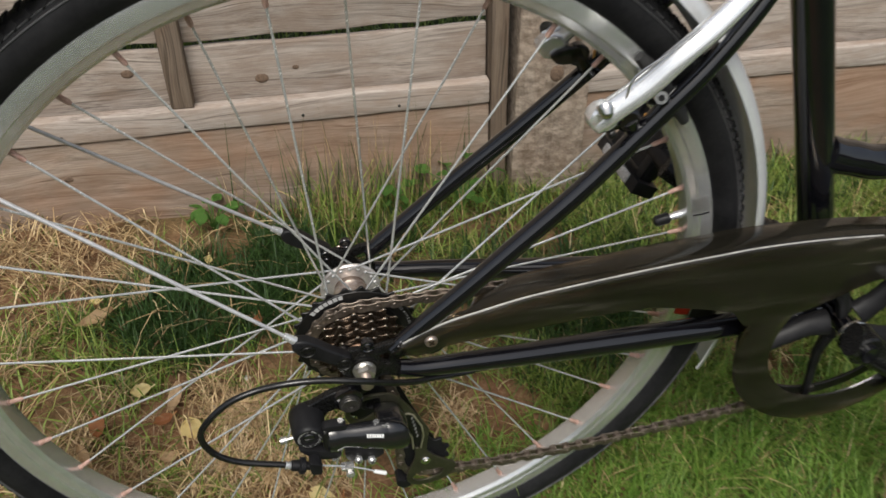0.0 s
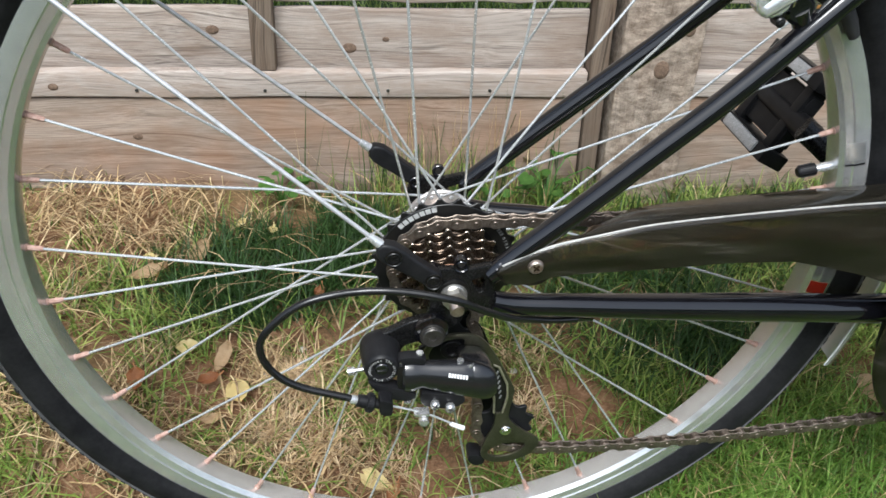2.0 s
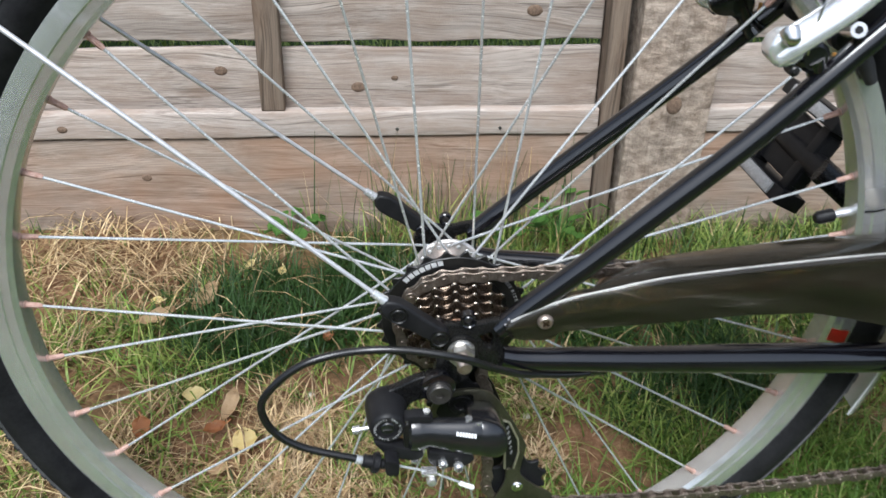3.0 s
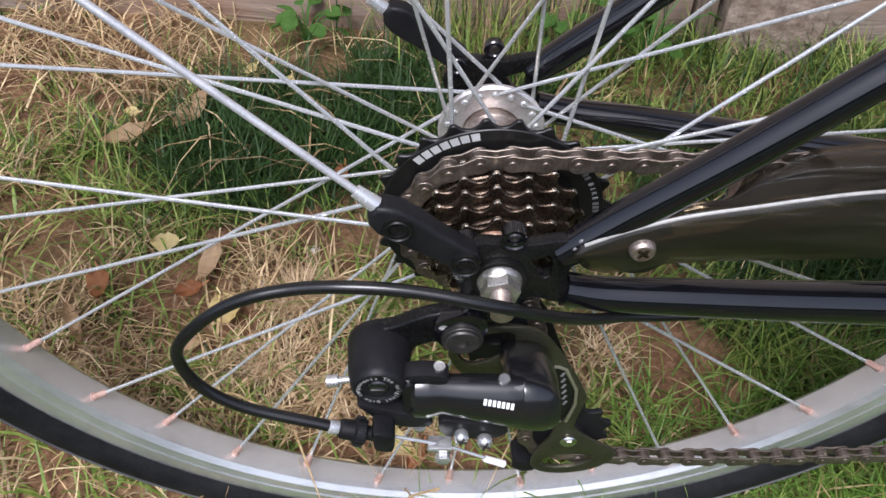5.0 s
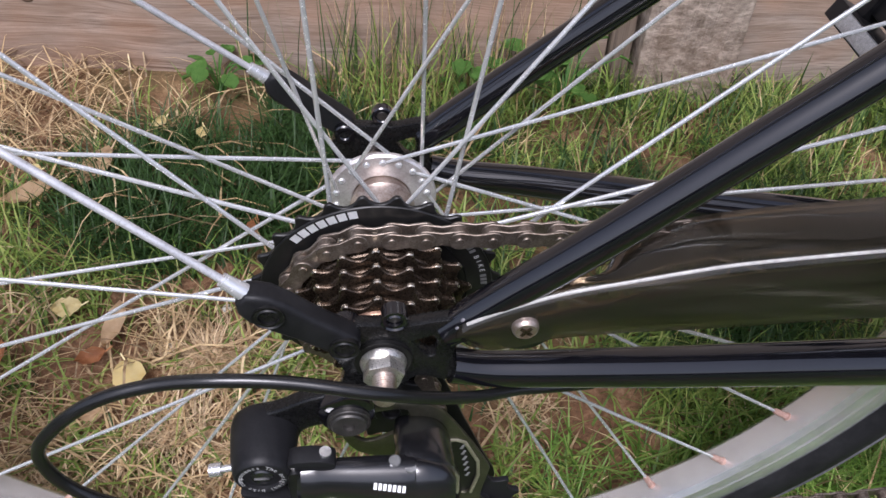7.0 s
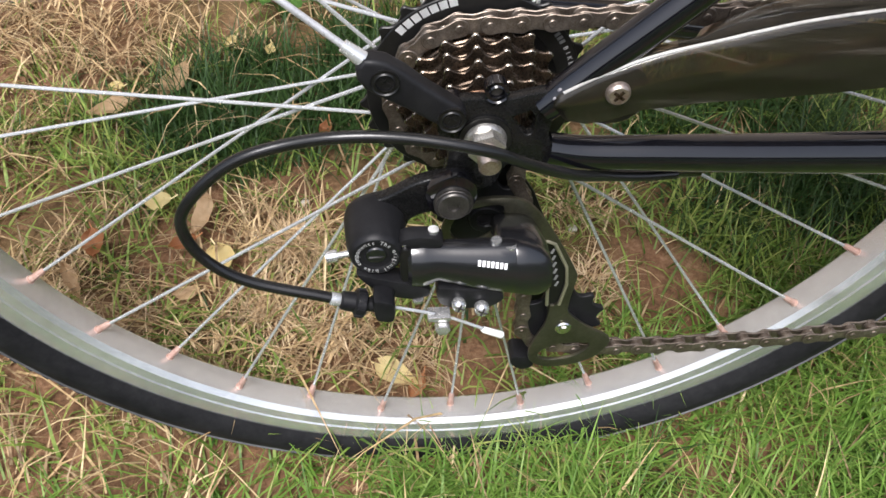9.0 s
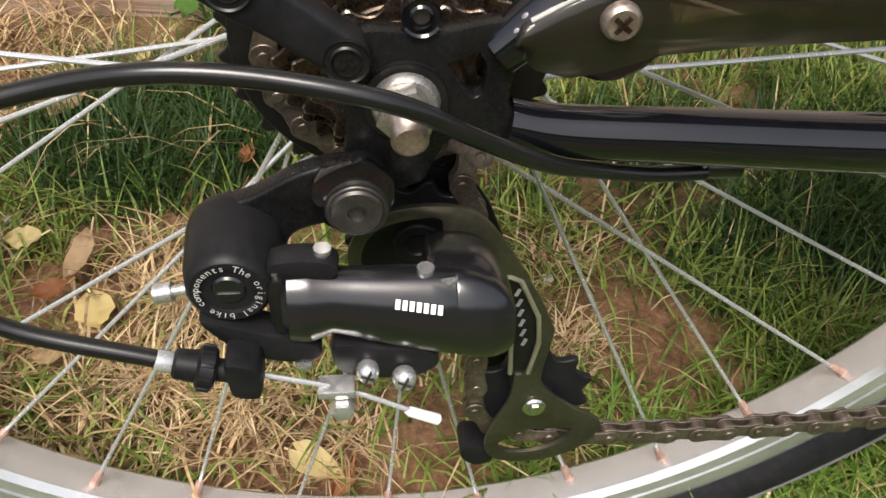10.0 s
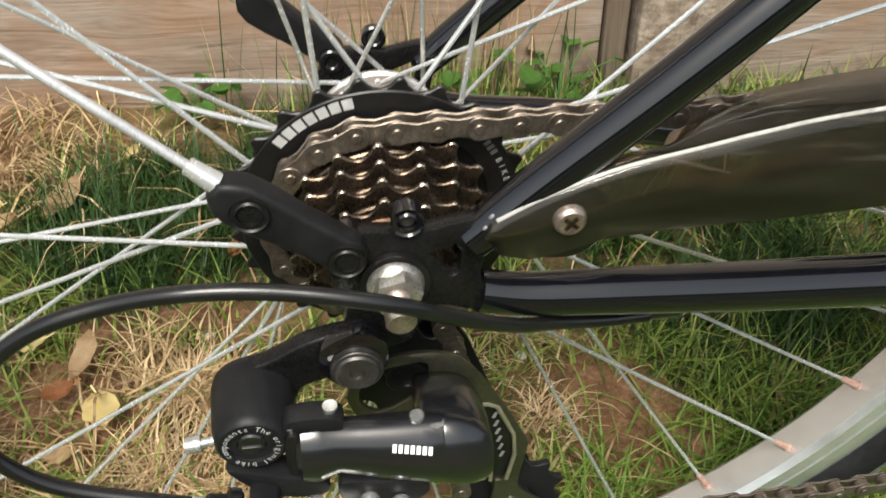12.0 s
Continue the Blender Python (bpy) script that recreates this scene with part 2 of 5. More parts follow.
def soil():
    m = material("dry_soil", (0.15, 0.1, 0.065), 0.95, spec=0.2)
    v = place(m)
    big = noise_of(m, v, 5, 4)
    mid = noise_of(m, v, 34, 6, 0.7)
    fine = noise_of(m, v, 240, 5, 0.75)
    a = ramp(m, blend(m, 0.5, mid, fine), [(0.34, (0.050, 0.026, 0.014)), (0.52, (0.20, 0.108, 0.058)), (0.70, (0.38, 0.24, 0.145))])
    b = ramp(m, mid, [(0.3, (0.04, 0.045, 0.015)), (0.7, (0.14, 0.13, 0.045))])
    bed = blend(m, ramp(m, big, [(0.50, (0, 0, 0)), (0.68, (0.5, 0.5, 0.5))]), a, b)
    # the lawn that goes on round the bare bed
    away = node(m, "ShaderNodeVectorMath")
    away.operation = "LENGTH"
    link(m, v, away.inputs[0])
    reach = node(m, "ShaderNodeMapRange", From_Min=0.62, From_Max=1.05)
    link(m, blend(m, 0.25, away.outputs["Value"], big), reach.inputs["Value"])
    turf = ramp(m, blend(m, 0.5, mid, fine), [(0.35, (0.014, 0.028, 0.007)), (0.55, (0.034, 0.060, 0.014)), (0.72, (0.075, 0.092, 0.030))])
    link(m, blend(m, reach.outputs[0], bed, turf), bsdf(m).inputs["Base Color"])
    relief(m, blend(m, 0.4, mid, fine), 0.9, 0.008)
    return m


M["soil"] = soil()


def blades(name, stops, rough=0.5, passing=0.25):
    """Grass and straw: a tone for each blade, some light passing through it."""
    m = material(name, stops[0][1], rough, spec=0.35)
    geo = node(m, "ShaderNodeNewGeometry")
    col = ramp(m, geo.outputs["Random Per Island"], stops)
    v = place(m)
    col = blend(m, 0.35, col, ramp(m, noise_of(m, v, 130, 3), [(0.35, stops[0][1]), (0.65, stops[-1][1])]))
    link(m, col, bsdf(m).inputs["Base Color"])
    tr = m.node_tree.nodes.new("ShaderNodeBsdfTranslucent")
    link(m, col, tr.inputs["Color"])
    mix = m.node_tree.nodes.new("ShaderNodeMixShader")
    mix.inputs[0].default_value = passing
    link(m, bsdf(m).outputs[0], mix.inputs[1])
    link(m, tr.outputs[0], mix.inputs[2])
    link(m, mix.outputs[0], m.node_tree.nodes["Material Output"].inputs["Surface"])
    return m


M["grass"] = blades("grass_blade", [(0.0, (0.05, 0.105, 0.014)), (0.35, (0.12, 0.215, 0.030)), (0.75, (0.22, 0.33, 0.055)), (1.0, (0.42, 0.45, 0.13))])
M["fresh_grass"] = blades("fresh_lawn_blade", [(0.0, (0.052, 0.125, 0.014)), (0.35, (0.105, 0.225, 0.026)), (0.75, (0.17, 0.315, 0.045)), (1.0, (0.31, 0.42, 0.11))], 0.45, 0.3)
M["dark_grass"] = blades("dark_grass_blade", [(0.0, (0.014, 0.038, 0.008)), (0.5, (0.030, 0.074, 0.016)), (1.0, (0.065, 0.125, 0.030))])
M["straw"] = blades("dry_straw", [(0.0, (0.075, 0.042, 0.020)), (0.4, (0.25, 0.142, 0.060)), (0.75, (0.50, 0.335, 0.155)), (1.0, (0.82, 0.66, 0.39))], 0.6, 0.15)
M["tuft"] = blades("pale_root_tuft", [(0.0, (0.34, 0.21, 0.10)), (0.4, (0.54, 0.38, 0.21)), (1.0, (0.76, 0.61, 0.40))], 0.6, 0.15)
M["weed"] = blades("weed_leaf", [(0.0, (0.06, 0.16, 0.03)), (0.6, (0.11, 0.24, 0.05)), (1.0, (0.16, 0.30, 0.07))])
M["yellow_leaf"] = blades("yellow_leaf", [(0.0, (0.72, 0.58, 0.26)), (1.0, (0.82, 0.72, 0.42))], 0.55, 0.2)
M["brown_leaf"] = blades("brown_leaf", [(0.0, (0.46, 0.31, 0.17)), (1.0, (0.66, 0.50, 0.32))], 0.6, 0.1)
M["rust_leaf"] = blades("rust_leaf", [(0.0, (0.30, 0.12, 0.05)), (1.0, (0.46, 0.21, 0.085))], 0.6, 0.1)
M["stone"] = worn("pale_stone", (0.50, 0.46, 0.40), (0.72, 0.69, 0.62), 0.8, 0.0, 120, 0.05, bump=0.4, dist=0.001)
M["render_wall"] = worn("closing_wall_dark", (0.050, 0.045, 0.040), (0.085, 0.078, 0.070), 0.9, 0.0, 3, 0.05, bump=0.3, dist=0.004)

# ---------------------------------------------------------------- mesh tools
def to_mesh(name, bm, mat, sharp=40):
    bmesh.ops.recalc_face_normals(bm, faces=bm.faces)
    me = bpy.data.meshes.new(name)
    bm.to_mesh(me)
    bm.free()
    me.polygons.foreach_set("use_smooth", [True] * len(me.polygons))
    me.set_sharp_from_angle(angle=radians(sharp))
    me.materials.append(mat)
    return me


def part(name, bm, mat, parent, label="", sharp=40):
    """One mesh under a thing or under a part."""
    ob = new(name, bm if isinstance(bm, bpy.types.Mesh) else to_mesh(name, bm, mat, sharp))
    ob.parent = parent
    return tagged(ob, label) if label else ob


def thing(name, bm, mat, label, category, group="", kind="", sharp=40):
    return tagged(new(name, to_mesh(name, bm, mat, sharp)), label, category, group, kind)


def join(*bms):
    """Several closed shapes in one bmesh."""
    out = bmesh.new()
    for b in bms:
        me = bpy.data.meshes.new("tmp")
        b.to_mesh(me)
        b.free()
        out.from_mesh(me)
        bpy.data.meshes.remove(me)
    return out


def moved(bm, m):
    bmesh.ops.transform(bm, matrix=m, verts=bm.verts)
    return bm


def smooth_line(points, steps=8):
    """A Catmull-Rom line through points."""
    p = [Vector(q) for q in points]
    p = [p[0] * 2 - p[1]] + p + [p[-1] * 2 - p[-2]]
    out = []
    for i in range(1, len(p) - 2):
        a, b, c, d = p[i - 1:i + 3]
        for k in range(steps):
            t = k / steps
            out.append(0.5 * (2 * b + (c - a) * t + (2 * a - 5 * b + 4 * c - d) * t * t + (3 * b - a - 3 * c + d) * t ** 3))
    return out + [p[-2]]


def tube(points, radius, sides=16, squash=1.0):
    """A capped tube along points; radius: one number or one for each point."""
    pts = [Vector(q) for q in points]
    rad = radius if isinstance(radius, (list, tuple)) else [radius] * len(pts)
    bm, rings, ref = bmesh.new(), [], None
    for i, q in enumerate(pts):
        d = (pts[min(i + 1, len(pts) - 1)] - pts[max(i - 1, 0)]).normalized()
        if ref is None:
            ref = d.orthogonal().normalized()
        ref = (ref - d * ref.dot(d)).normalized()
        side = d.cross(ref)
        rings.append([bm.verts.new(q + (ref * math.cos(a) + side * math.sin(a) * squash) * rad[i]) for a in (2 * math.pi * k / sides for k in range(sides))])
    for r0, r1 in zip(rings, rings[1:]):
        for k in range(sides):
            bm.faces.new((r0[k], r0[(k + 1) % sides], r1[(k + 1) % sides], r1[k]))
    bm.faces.new(rings[0][::-1])
    bm.faces.new(rings[-1])
    return bm


def lathe(profile, sides=48, closed=False):
    """(radius, n) pairs turned round the y axis. closed: the profile is a loop, as of a ring."""
    bm = bmesh.new()
    rings = []
    for r, n in profile:
        if r < 1e-6:
            rings.append([bm.verts.new((0, n, 0))] * sides)
        else:
            rings.append([bm.verts.new((r * math.cos(a), n, r * math.sin(a))) for a in (2 * math.pi * k / sides for k in range(sides))])
    pairs = list(zip(rings, rings[1:])) + ([(rings[-1], rings[0])] if closed else [])
    for r0, r1 in pairs:
        for k in range(sides):
            q = list(dict.fromkeys((r0[k], r0[(k + 1) % sides], r1[(k + 1) % sides], r1[k])))
            if len(q) > 2:
                bm.faces.new(q)
    return bm


def at(bm, f, n, u):
    return moved(bm, Matrix.Translation((f, n, u)))


def disc(r, n0, n1, f=0, u=0, bevel=0.0006, sides=32):
    """A round plate or bolt head along y."""
    e = min(bevel, r * 0.4, abs(n1 - n0) * 0.4)
    s = 1 if n1 > n0 else -1
    return at(lathe([(0, n0), (r - e, n0), (r, n0 + s * e), (r, n1 - s * e), (r - e, n1), (0, n1)], sides), f, 0, u)


def prism(outline, n0, n1, bevel=0.0008, segments=2):
    """An outline in (f, u) given thickness along y, with rounded edges."""
    bm = bmesh.new()
    a = [bm.verts.new((f, n0, u)) for f, u in outline]
    b = [bm.verts.new((f, n1, u)) for f, u in outline]
    k = len(outline)
    bm.faces.new(a)
    bm.faces.new(b[::-1])
    for i in range(k):
        bm.faces.new((a[i], b[i], b[(i + 1) % k], a[(i + 1) % k]))
    bmesh.ops.recalc_face_normals(bm, faces=bm.faces)
    if bevel:
        rims = [e for e in bm.edges if abs(e.verts[0].co.y - e.verts[1].co.y) < 1e-9]
        bmesh.ops.bevel(bm, geom=rims, offset=bevel, segments=segments, profile=0.6, affect="EDGES")
    return bm


def rounded(points, steps=5):
    """A closed outline through points, smoothed."""
    p = [Vector((*q, 0)) for q in points]
    k, out = len(p), []
    for i in range(k):
        a, b, c, d = p[i - 1], p[i], p[(i + 1) % k], p[(i + 2) % k]
        for s in range(steps):
            t = s / steps
            q = 0.5 * (2 * b + (c - a) * t + (2 * a - 5 * b + 4 * c - d) * t * t + (3 * b - a - 3 * c + d) * t ** 3)
            out.append((q.x, q.y))
    return out


def box(size, centre=(0, 0, 0), bevel=0.001):
    bm = bmesh.new()
    bmesh.ops.create_cube(bm, size=1)
    bmesh.ops.transform(bm, matrix=Matrix.Translation(centre) @ Matrix.Diagonal((*size, 1)), verts=bm.verts)
    if bevel:
        bmesh.ops.bevel(bm, geom=bm.edges[:], offset=bevel, segments=2, profile=0.6, affect="EDGES")
    return bm


def ring(r0, r1, n0, n1, f=0, u=0, sides=64):
    e = min(0.0006, abs(n1 - n0) * 0.3, abs(r1 - r0) * 0.3)
    return at(lathe([(r0, n0 + e), (r0 + e, n0), (r1 - e, n0), (r1, n0 + e), (r1, n1 - e), (r1 - e, n1), (r0 + e, n1), (r0, n1 - e)], sides, True), f, 0, u)


def hex_head(r, n0, n1, f, u, turn=0.0):
    return prism([(f + r * math.cos(a), u + r * math.sin(a)) for a in (turn + k * math.pi / 3 for k in range(6))], n0, n1, 0.0006)


def holed(outer, holes, n0, n1):
    """A flat plate in the x-z plane with openings cut through it."""
    bm = bmesh.new()
    loops = []
    for ring_points in [outer] + holes:
        vs = [bm.verts.new((f, n0, u)) for f, u in ring_points]
        loops += [bm.edges.new((vs[i], vs[(i + 1) % len(vs)])) for i in range(len(vs))]
    bmesh.ops.triangle_fill(bm, use_beauty=True, use_dissolve=False, edges=loops)
    got = bmesh.ops.extrude_face_region(bm, geom=bm.faces[:])
    for v in got["geom"]:
        if isinstance(v, bmesh.types.BMVert):
            v.co.y = n1
    bmesh.ops.recalc_face_normals(bm, faces=bm.faces)
    rims = [e for e in bm.edges if len(e.link_faces) == 2 and e.calc_face_angle(0) > 1]
    bmesh.ops.bevel(bm, geom=rims, offset=0.0005, segments=2, profile=0.5, affect="EDGES")
    return bm

# ---------------------------------------------------------------- ground
def level(x, y):
    """Height of the soil: the lawn, rising to the bed along the fence."""
    stops = [(-9, 0.0), (-0.02, 0.0), (0.04, 0.030), (0.125, 0.068), (0.2, 0.086), (0.5, 0.112), (0.8, 0.115), (9, 0.11)]
    for (y0, z0), (y1, z1) in zip(stops, stops[1:]):
        if y <= y1:
            z = z0 + (z1 - z0) * max(0.0, (y - y0) / (y1 - y0))
            break
    else:
        z = stops[-1][1]
    near = max(0.0, 1 - abs(y) / 3)
    return z + near * (0.006 * noise.noise((x * 7, y * 7, 3)) + 0.003 * noise.noise((x * 26, y * 26, 9)))


def ground():
    def lines(a, b, step, far):
        inner = [a + step * k for k in range(int(round((b - a) / step)) + 1)]
        return [-d for d in far[::-1]] + inner + list(far)
    xs = lines(-1.2, 1.6, 0.0175, (4, 12, 60, 400, 1500))
    ys = lines(-0.9, 0.9, 0.0175, (3, 12, 60, 400, 1500))
    verts = [(x, y, level(x, y)) for y in ys for x in xs]
    w = len(xs)
    faces = [(j * w + i, j * w + i + 1, (j + 1) * w + i + 1, (j + 1) * w + i) for j in range(len(ys) - 1) for i in range(w - 1)]
    me = bpy.data.meshes.new("ground")
    me.from_pydata(verts, [], faces)
    me.polygons.foreach_set("use_smooth", [True] * len(faces))
    me.materials.append(M["soil"])
    tagged(new("ground", me), "bare brown soil with thin lawn rising to the fence", "ground", kind="structure")


ground()

# ---------------------------------------------------------------- fence
FENCE_Y = 0.530


def board(name, x0, x1, z0, z1, y0, y1, mat, parent, rng, bow=0.0015, label=""):
    """A sawn board with slightly wavy edges, its own origin for its grain."""
    bm = bmesh.new()
    steps = max(2, int((x1 - x0) / 0.045))
    rows = []
    for i in range(steps + 1):
        x = x0 + (x1 - x0) * i / steps
        a, b = rng.uniform(-bow, bow), rng.uniform(-bow, bow)
        rows.append([bm.verts.new(c) for c in ((x, y0, z0 + a), (x, y1, z0 + a), (x, y1, z1 + b), (x, y0, z1 + b))])
    for r, s in zip(rows, rows[1:]):
        for k in range(4):
            bm.faces.new((r[k], r[(k + 1) % 4], s[(k + 1) % 4], s[k]))
    bm.faces.new(rows[0])
    bm.faces.new(rows[-1][::-1])
    bmesh.ops.recalc_face_normals(bm, faces=bm.faces)
    bmesh.ops.bevel(bm, geom=[e for e in bm.edges if e.calc_face_angle(0) > 1], offset=0.0022, segments=2, profile=0.6, affect="EDGES")
    return part(name, bm, mat, parent, label, sharp=60)


def upright(name, x0, x1, y0, y1, z0, z1, mat, parent, lean=0.0, label=""):
    """A vertical piece: a board along x stood on end, so that its grain runs up."""
    bm = box((z1 - z0, y1 - y0, x1 - x0), (0, 0, 0), 0.002)
    ob = part(name, bm, mat, parent, label, sharp=60)
    ob.matrix_basis = Matrix.Translation(((x0 + x1) / 2, (y0 + y1) / 2, (z0 + z1) / 2)) @ pose(0, 0, 0, 0, -90 + lean, 0)
    return ob


def knot(parent, x, z, y, r, tall=0.7):
    bm = moved(lathe([(0, -0.0012), (r * 0.55, -0.0014), (r * 0.85, -0.0006), (r, 0.0010)], 20), Matrix.Translation((x, y, z)) @ Matrix.Diagonal((1, 1, tall, 1)))
    part("knot", bm, M["knot"], parent, "dark brown knot")


def fence_panel(x0, x1, battens, label, seed):
    rng = random.Random(seed)
    top = new("fence")
    tagged(top, label, "fence", group="fence panels")
    board("gravel_board", x0, x1, 0.06, 0.2520, FENCE_Y - 0.0175, FENCE_Y + 0.008, M["low_board"], top, rng, 0.001, "brown stained bottom board")
    board("rail", x0, x1, 0.2525, 0.2855, FENCE_Y - 0.021, FENCE_Y - 0.001, M["rail"], top, rng, 0.001, "pale rail")
    z = 0.262
    for k, h in enumerate((0.097, 0.112, 0.115) + (0.12,) * 11):
        back = FENCE_Y + 0.004 + 0.002 * (k % 2)
        board("board", x0, x1, z, z + h, back, back + 0.012, M["board"], top, rng, 0.0022)
        z += h + (0.0075 if k == 0 else -0.006)
    for a, b in battens:
        upright("batten", a, b, FENCE_Y - 0.019, FENCE_Y + 0.003, 0.2865, z, M["batten"], top)
    top.matrix_basis = Matrix.Translation((0, 0, -0.003)) @ pose(0, 0, 0, 0, -1.37, 0)
    return top


left_panel = fence_panel(-1.35, 0.236, [(-0.187, -0.158), (-0.75, -0.72)], "weathered horizontal-board timber fence panel with battens", 5)
right_panel = fence_panel(0.368, 1.9, [(0.86, 0.89), (1.45, 1.48)], "weathered horizontal-board timber fence panel beside a post", 8)
fence_panel(-3.40, -1.36, [(-1.9, -1.87), (-2.6, -2.57)], "weathered horizontal-board timber fence panel", 15)
fence_panel(1.91, 4.20, [(2.5, 2.53), (3.3, 3.33)], "weathered horizontal-board timber fence panel", 18)
for px, pz, pr in ((-0.235, 0.331, 0.009), (-0.0676, 0.3089, 0.010), (-0.022, 0.3203, 0.005)):
    knot(left_panel, px, pz, FENCE_Y + 0.004, pr)
for px, pz, pr in ((-0.3385, 0.1993, 0.007),):
    knot(left_panel, px, pz, FENCE_Y - 0.0175, pr)
knot(left_panel, 0.1498, 0.4027, FENCE_Y + 0.006, 0.011)
knot(left_panel, -0.4292, 0.2662, FENCE_Y - 0.021, 0.007)
upright("end_batten", 0.2375, 0.2605, FENCE_Y - 0.024, FENCE_Y + 0.02, 0.10, 1.80, M["batten"], left_panel, 0.0, "grey-brown end batten")
upright("end_batten", 0.3665, 0.384, FENCE_Y - 0.012, FENCE_Y + 0.02, 0.10, 1.80, M["batten"], right_panel)

post = tagged(new("fence_post"), "rough-sawn pale timber fence post set in the soil", "fence post")
upright("shaft", 0.2625, 0.3655, 0.492, 0.592, -0.2, 1.90, M["post"], post)
for px, pz, pr in ((0.318, 0.30, 0.011), (0.345, 0.352, 0.008)):
    knot(post, px, pz, 0.492, pr, 1.2)
for px in (-0.1735, -0.02, 0.11, -0.33):
    part("nail", disc(0.0022, FENCE_Y - 0.0225, FENCE_Y - 0.019, px, 0.262, 0.0004, 10), M["dark_bolt"], left_panel)


# ---------------------------------------------------------------- plain unseen walls, added to close the garden behind the camera and bound the sky
def closing_wall(name, size, centre, label):
    tagged(thing(name, box(size, centre, 0.01), M["render_wall"], label, "wall"), kind="structure")


closing_wall("wall_south", (15.2, 0.2, 1.4), (0.5, -8.0, 0.6), "plain dull closing wall, added out of view")
closing_wall("wall_west", (0.2, 8.4, 1.4), (-7.0, -3.75, 0.6), "plain dull closing wall, added out of view")
closing_wall("wall_east", (0.2, 8.4, 1.4), (8.0, -3.75, 0.6), "plain dull closing wall, added out of view")

# ---------------------------------------------------------------- bicycle
# Built round the rear axle: x forward, y to the far side, z up.
bike = tagged(new("bicycle"), "black step-through bicycle with silver wheels standing on the grass", "bicycle")
BIKE = Matrix.Translation((-0.003, 0, 0.3385)) @ pose(0, 0, 0, 0, 0, 2.547) @ pose(0, 0, 0, 3.13, 0, 0)
bike.matrix_basis = BIKE
BB = (0.435, -0.055)


def polar(r, degrees, n=0.0):
    return Vector((r * math.cos(radians(degrees)), n, r * math.sin(radians(degrees))))


# -- wheel
def rear_wheel():
    wheel = part("rear_wheel", ring(0.2985, 0.3002, -0.009, 0.009, sides=128), M["alloy"], bike, "silver alloy rear wheel")
    rim = [(0.3035, -0.0128), (0.3035, -0.0108), (0.2965, -0.0100), (0.2960, 0.0100), (0.3035, 0.0108), (0.3035, 0.0128), (0.3005, 0.0136), (0.2925, 0.0134),
           (0.2915, 0.0126), (0.2865, 0.0115), (0.2835, 0.0085), (0.2825, 0.0), (0.2835, -0.0085), (0.2865, -0.0115), (0.2915, -0.0126), (0.2925, -0.0134), (0.3005, -0.0136)]
    part("rim", lathe(rim, 160, True), M["alloy"], wheel, "brushed silver alloy rim", sharp=25)
    # tyre: round section with a rib on each flank
    section = []
    for k in range(25):
        a = radians(-140 + 280 * k / 24)
        r = 0.3165 + 0.0172 * math.cos(a)
        n = 0.0182 * math.sin(a)
        section.append((r, n))
    section += [(0.2995, 0.0095), (0.2995, -0.0095)]
    part("tyre", lathe(section, 192, True), M["rubber"], wheel, "black rubber tyre with a thin flank line")
    for s in (-1, 1):
        part("tyre_rib", lathe([(0.3237, s * 0.0163), (0.3245, s * 0.0173), (0.3250, s * 0.0169), (0.3244, s * 0.0158)], 192, True), M["rubber_line"], wheel)
        part("tyre_rib", lathe([(0.3268, s * 0.0146), (0.3274, s * 0.0151), (0.3278, s * 0.0146), (0.3272, s * 0.0138)], 192, True), M["rubber_line"], wheel)
    tread = bmesh.new()
    for k in range(190):
        for n, tilt in ((-0.0125, 24), (-0.0045, -24), (0.0045, 24), (0.0125, -24)):
            a = 360 * (k + (0.5 if abs(n) > 0.01 else 0)) / 190
            r = 0.3165 + 0.0172 * math.sqrt(max(0, 1 - (n / 0.0182) ** 2))
            d = math.degrees(math.asin(n / 0.0182))
            m = pose(0, 0, 0, 0, -a, 0) @ Matrix.Translation((r + 0.0001, n, 0)) @ pose(0, 0, 0, 0, 0, d) @ pose(0, 0, 0, tilt, 0, 0)
            c = [m @ Vector((x, y * 0.0031, z * 0.0022)) for x in (-0.0006, 0.0011) for y, z in ((-1, -1), (1, -1), (1, 1), (-1, 1))]
            v = [tread.verts.new(q) for q in c]
            for f in ((4, 5, 6, 7), (0, 1, 5, 4), (1, 2, 6, 5), (2, 3, 7, 6), (3, 0, 4, 7)):
                tread.faces.new([v[i] for i in f])
    tread_part = part("tread", tread, M["rubber"], wheel, "small black tread blocks", sharp=20)
    tagged(tread_part, kind="stuff")

    # hub
    hub = part("hub", lathe([(0.0, 0.058), (0.0065, 0.058), (0.0065, 0.047), (0.0130, 0.047), (0.0145, 0.0385), (0.0128, 0.0330), (0.0140, 0.0310), (0.0150, 0.0270), (0.0128, 0.0235), (0.0122, 0.010), (0.0128, -0.010), (0.0160, -0.0165), (0.0160, -0.0215), (0.0, -0.0215)], 64), M["hub_shell"], wheel, "brown-stained steel hub shell", sharp=30)
    for n0, n1 in ((0.0330, 0.0366), (-0.0202, -0.0166)):
        part("flange", at(lathe([(0.0135, n0 + 0.0006), (0.0142, n0), (0.0245, n0), (0.0255, n0 + 0.0010), (0.0255, n1 - 0.0010), (0.0245, n1), (0.0142, n1), (0.0135, n1 - 0.0006)], 72, True), 0, 0, 0), M["hub"], hub, "silver spoke flange")
    for n in (0.0348, -0.0184):
        for k in range(18):
            q = polar(0.0212, 20 * k + 10, 0)
            part("spoke_head", at(lathe([(0, -0.0028), (0.0012, -0.0028), (0.0017, -0.0020), (0.0017, 0.0020), (0.0012, 0.0028), (0, 0.0028)], 10), q.x, n, q.z), M["zinc"], wheel)
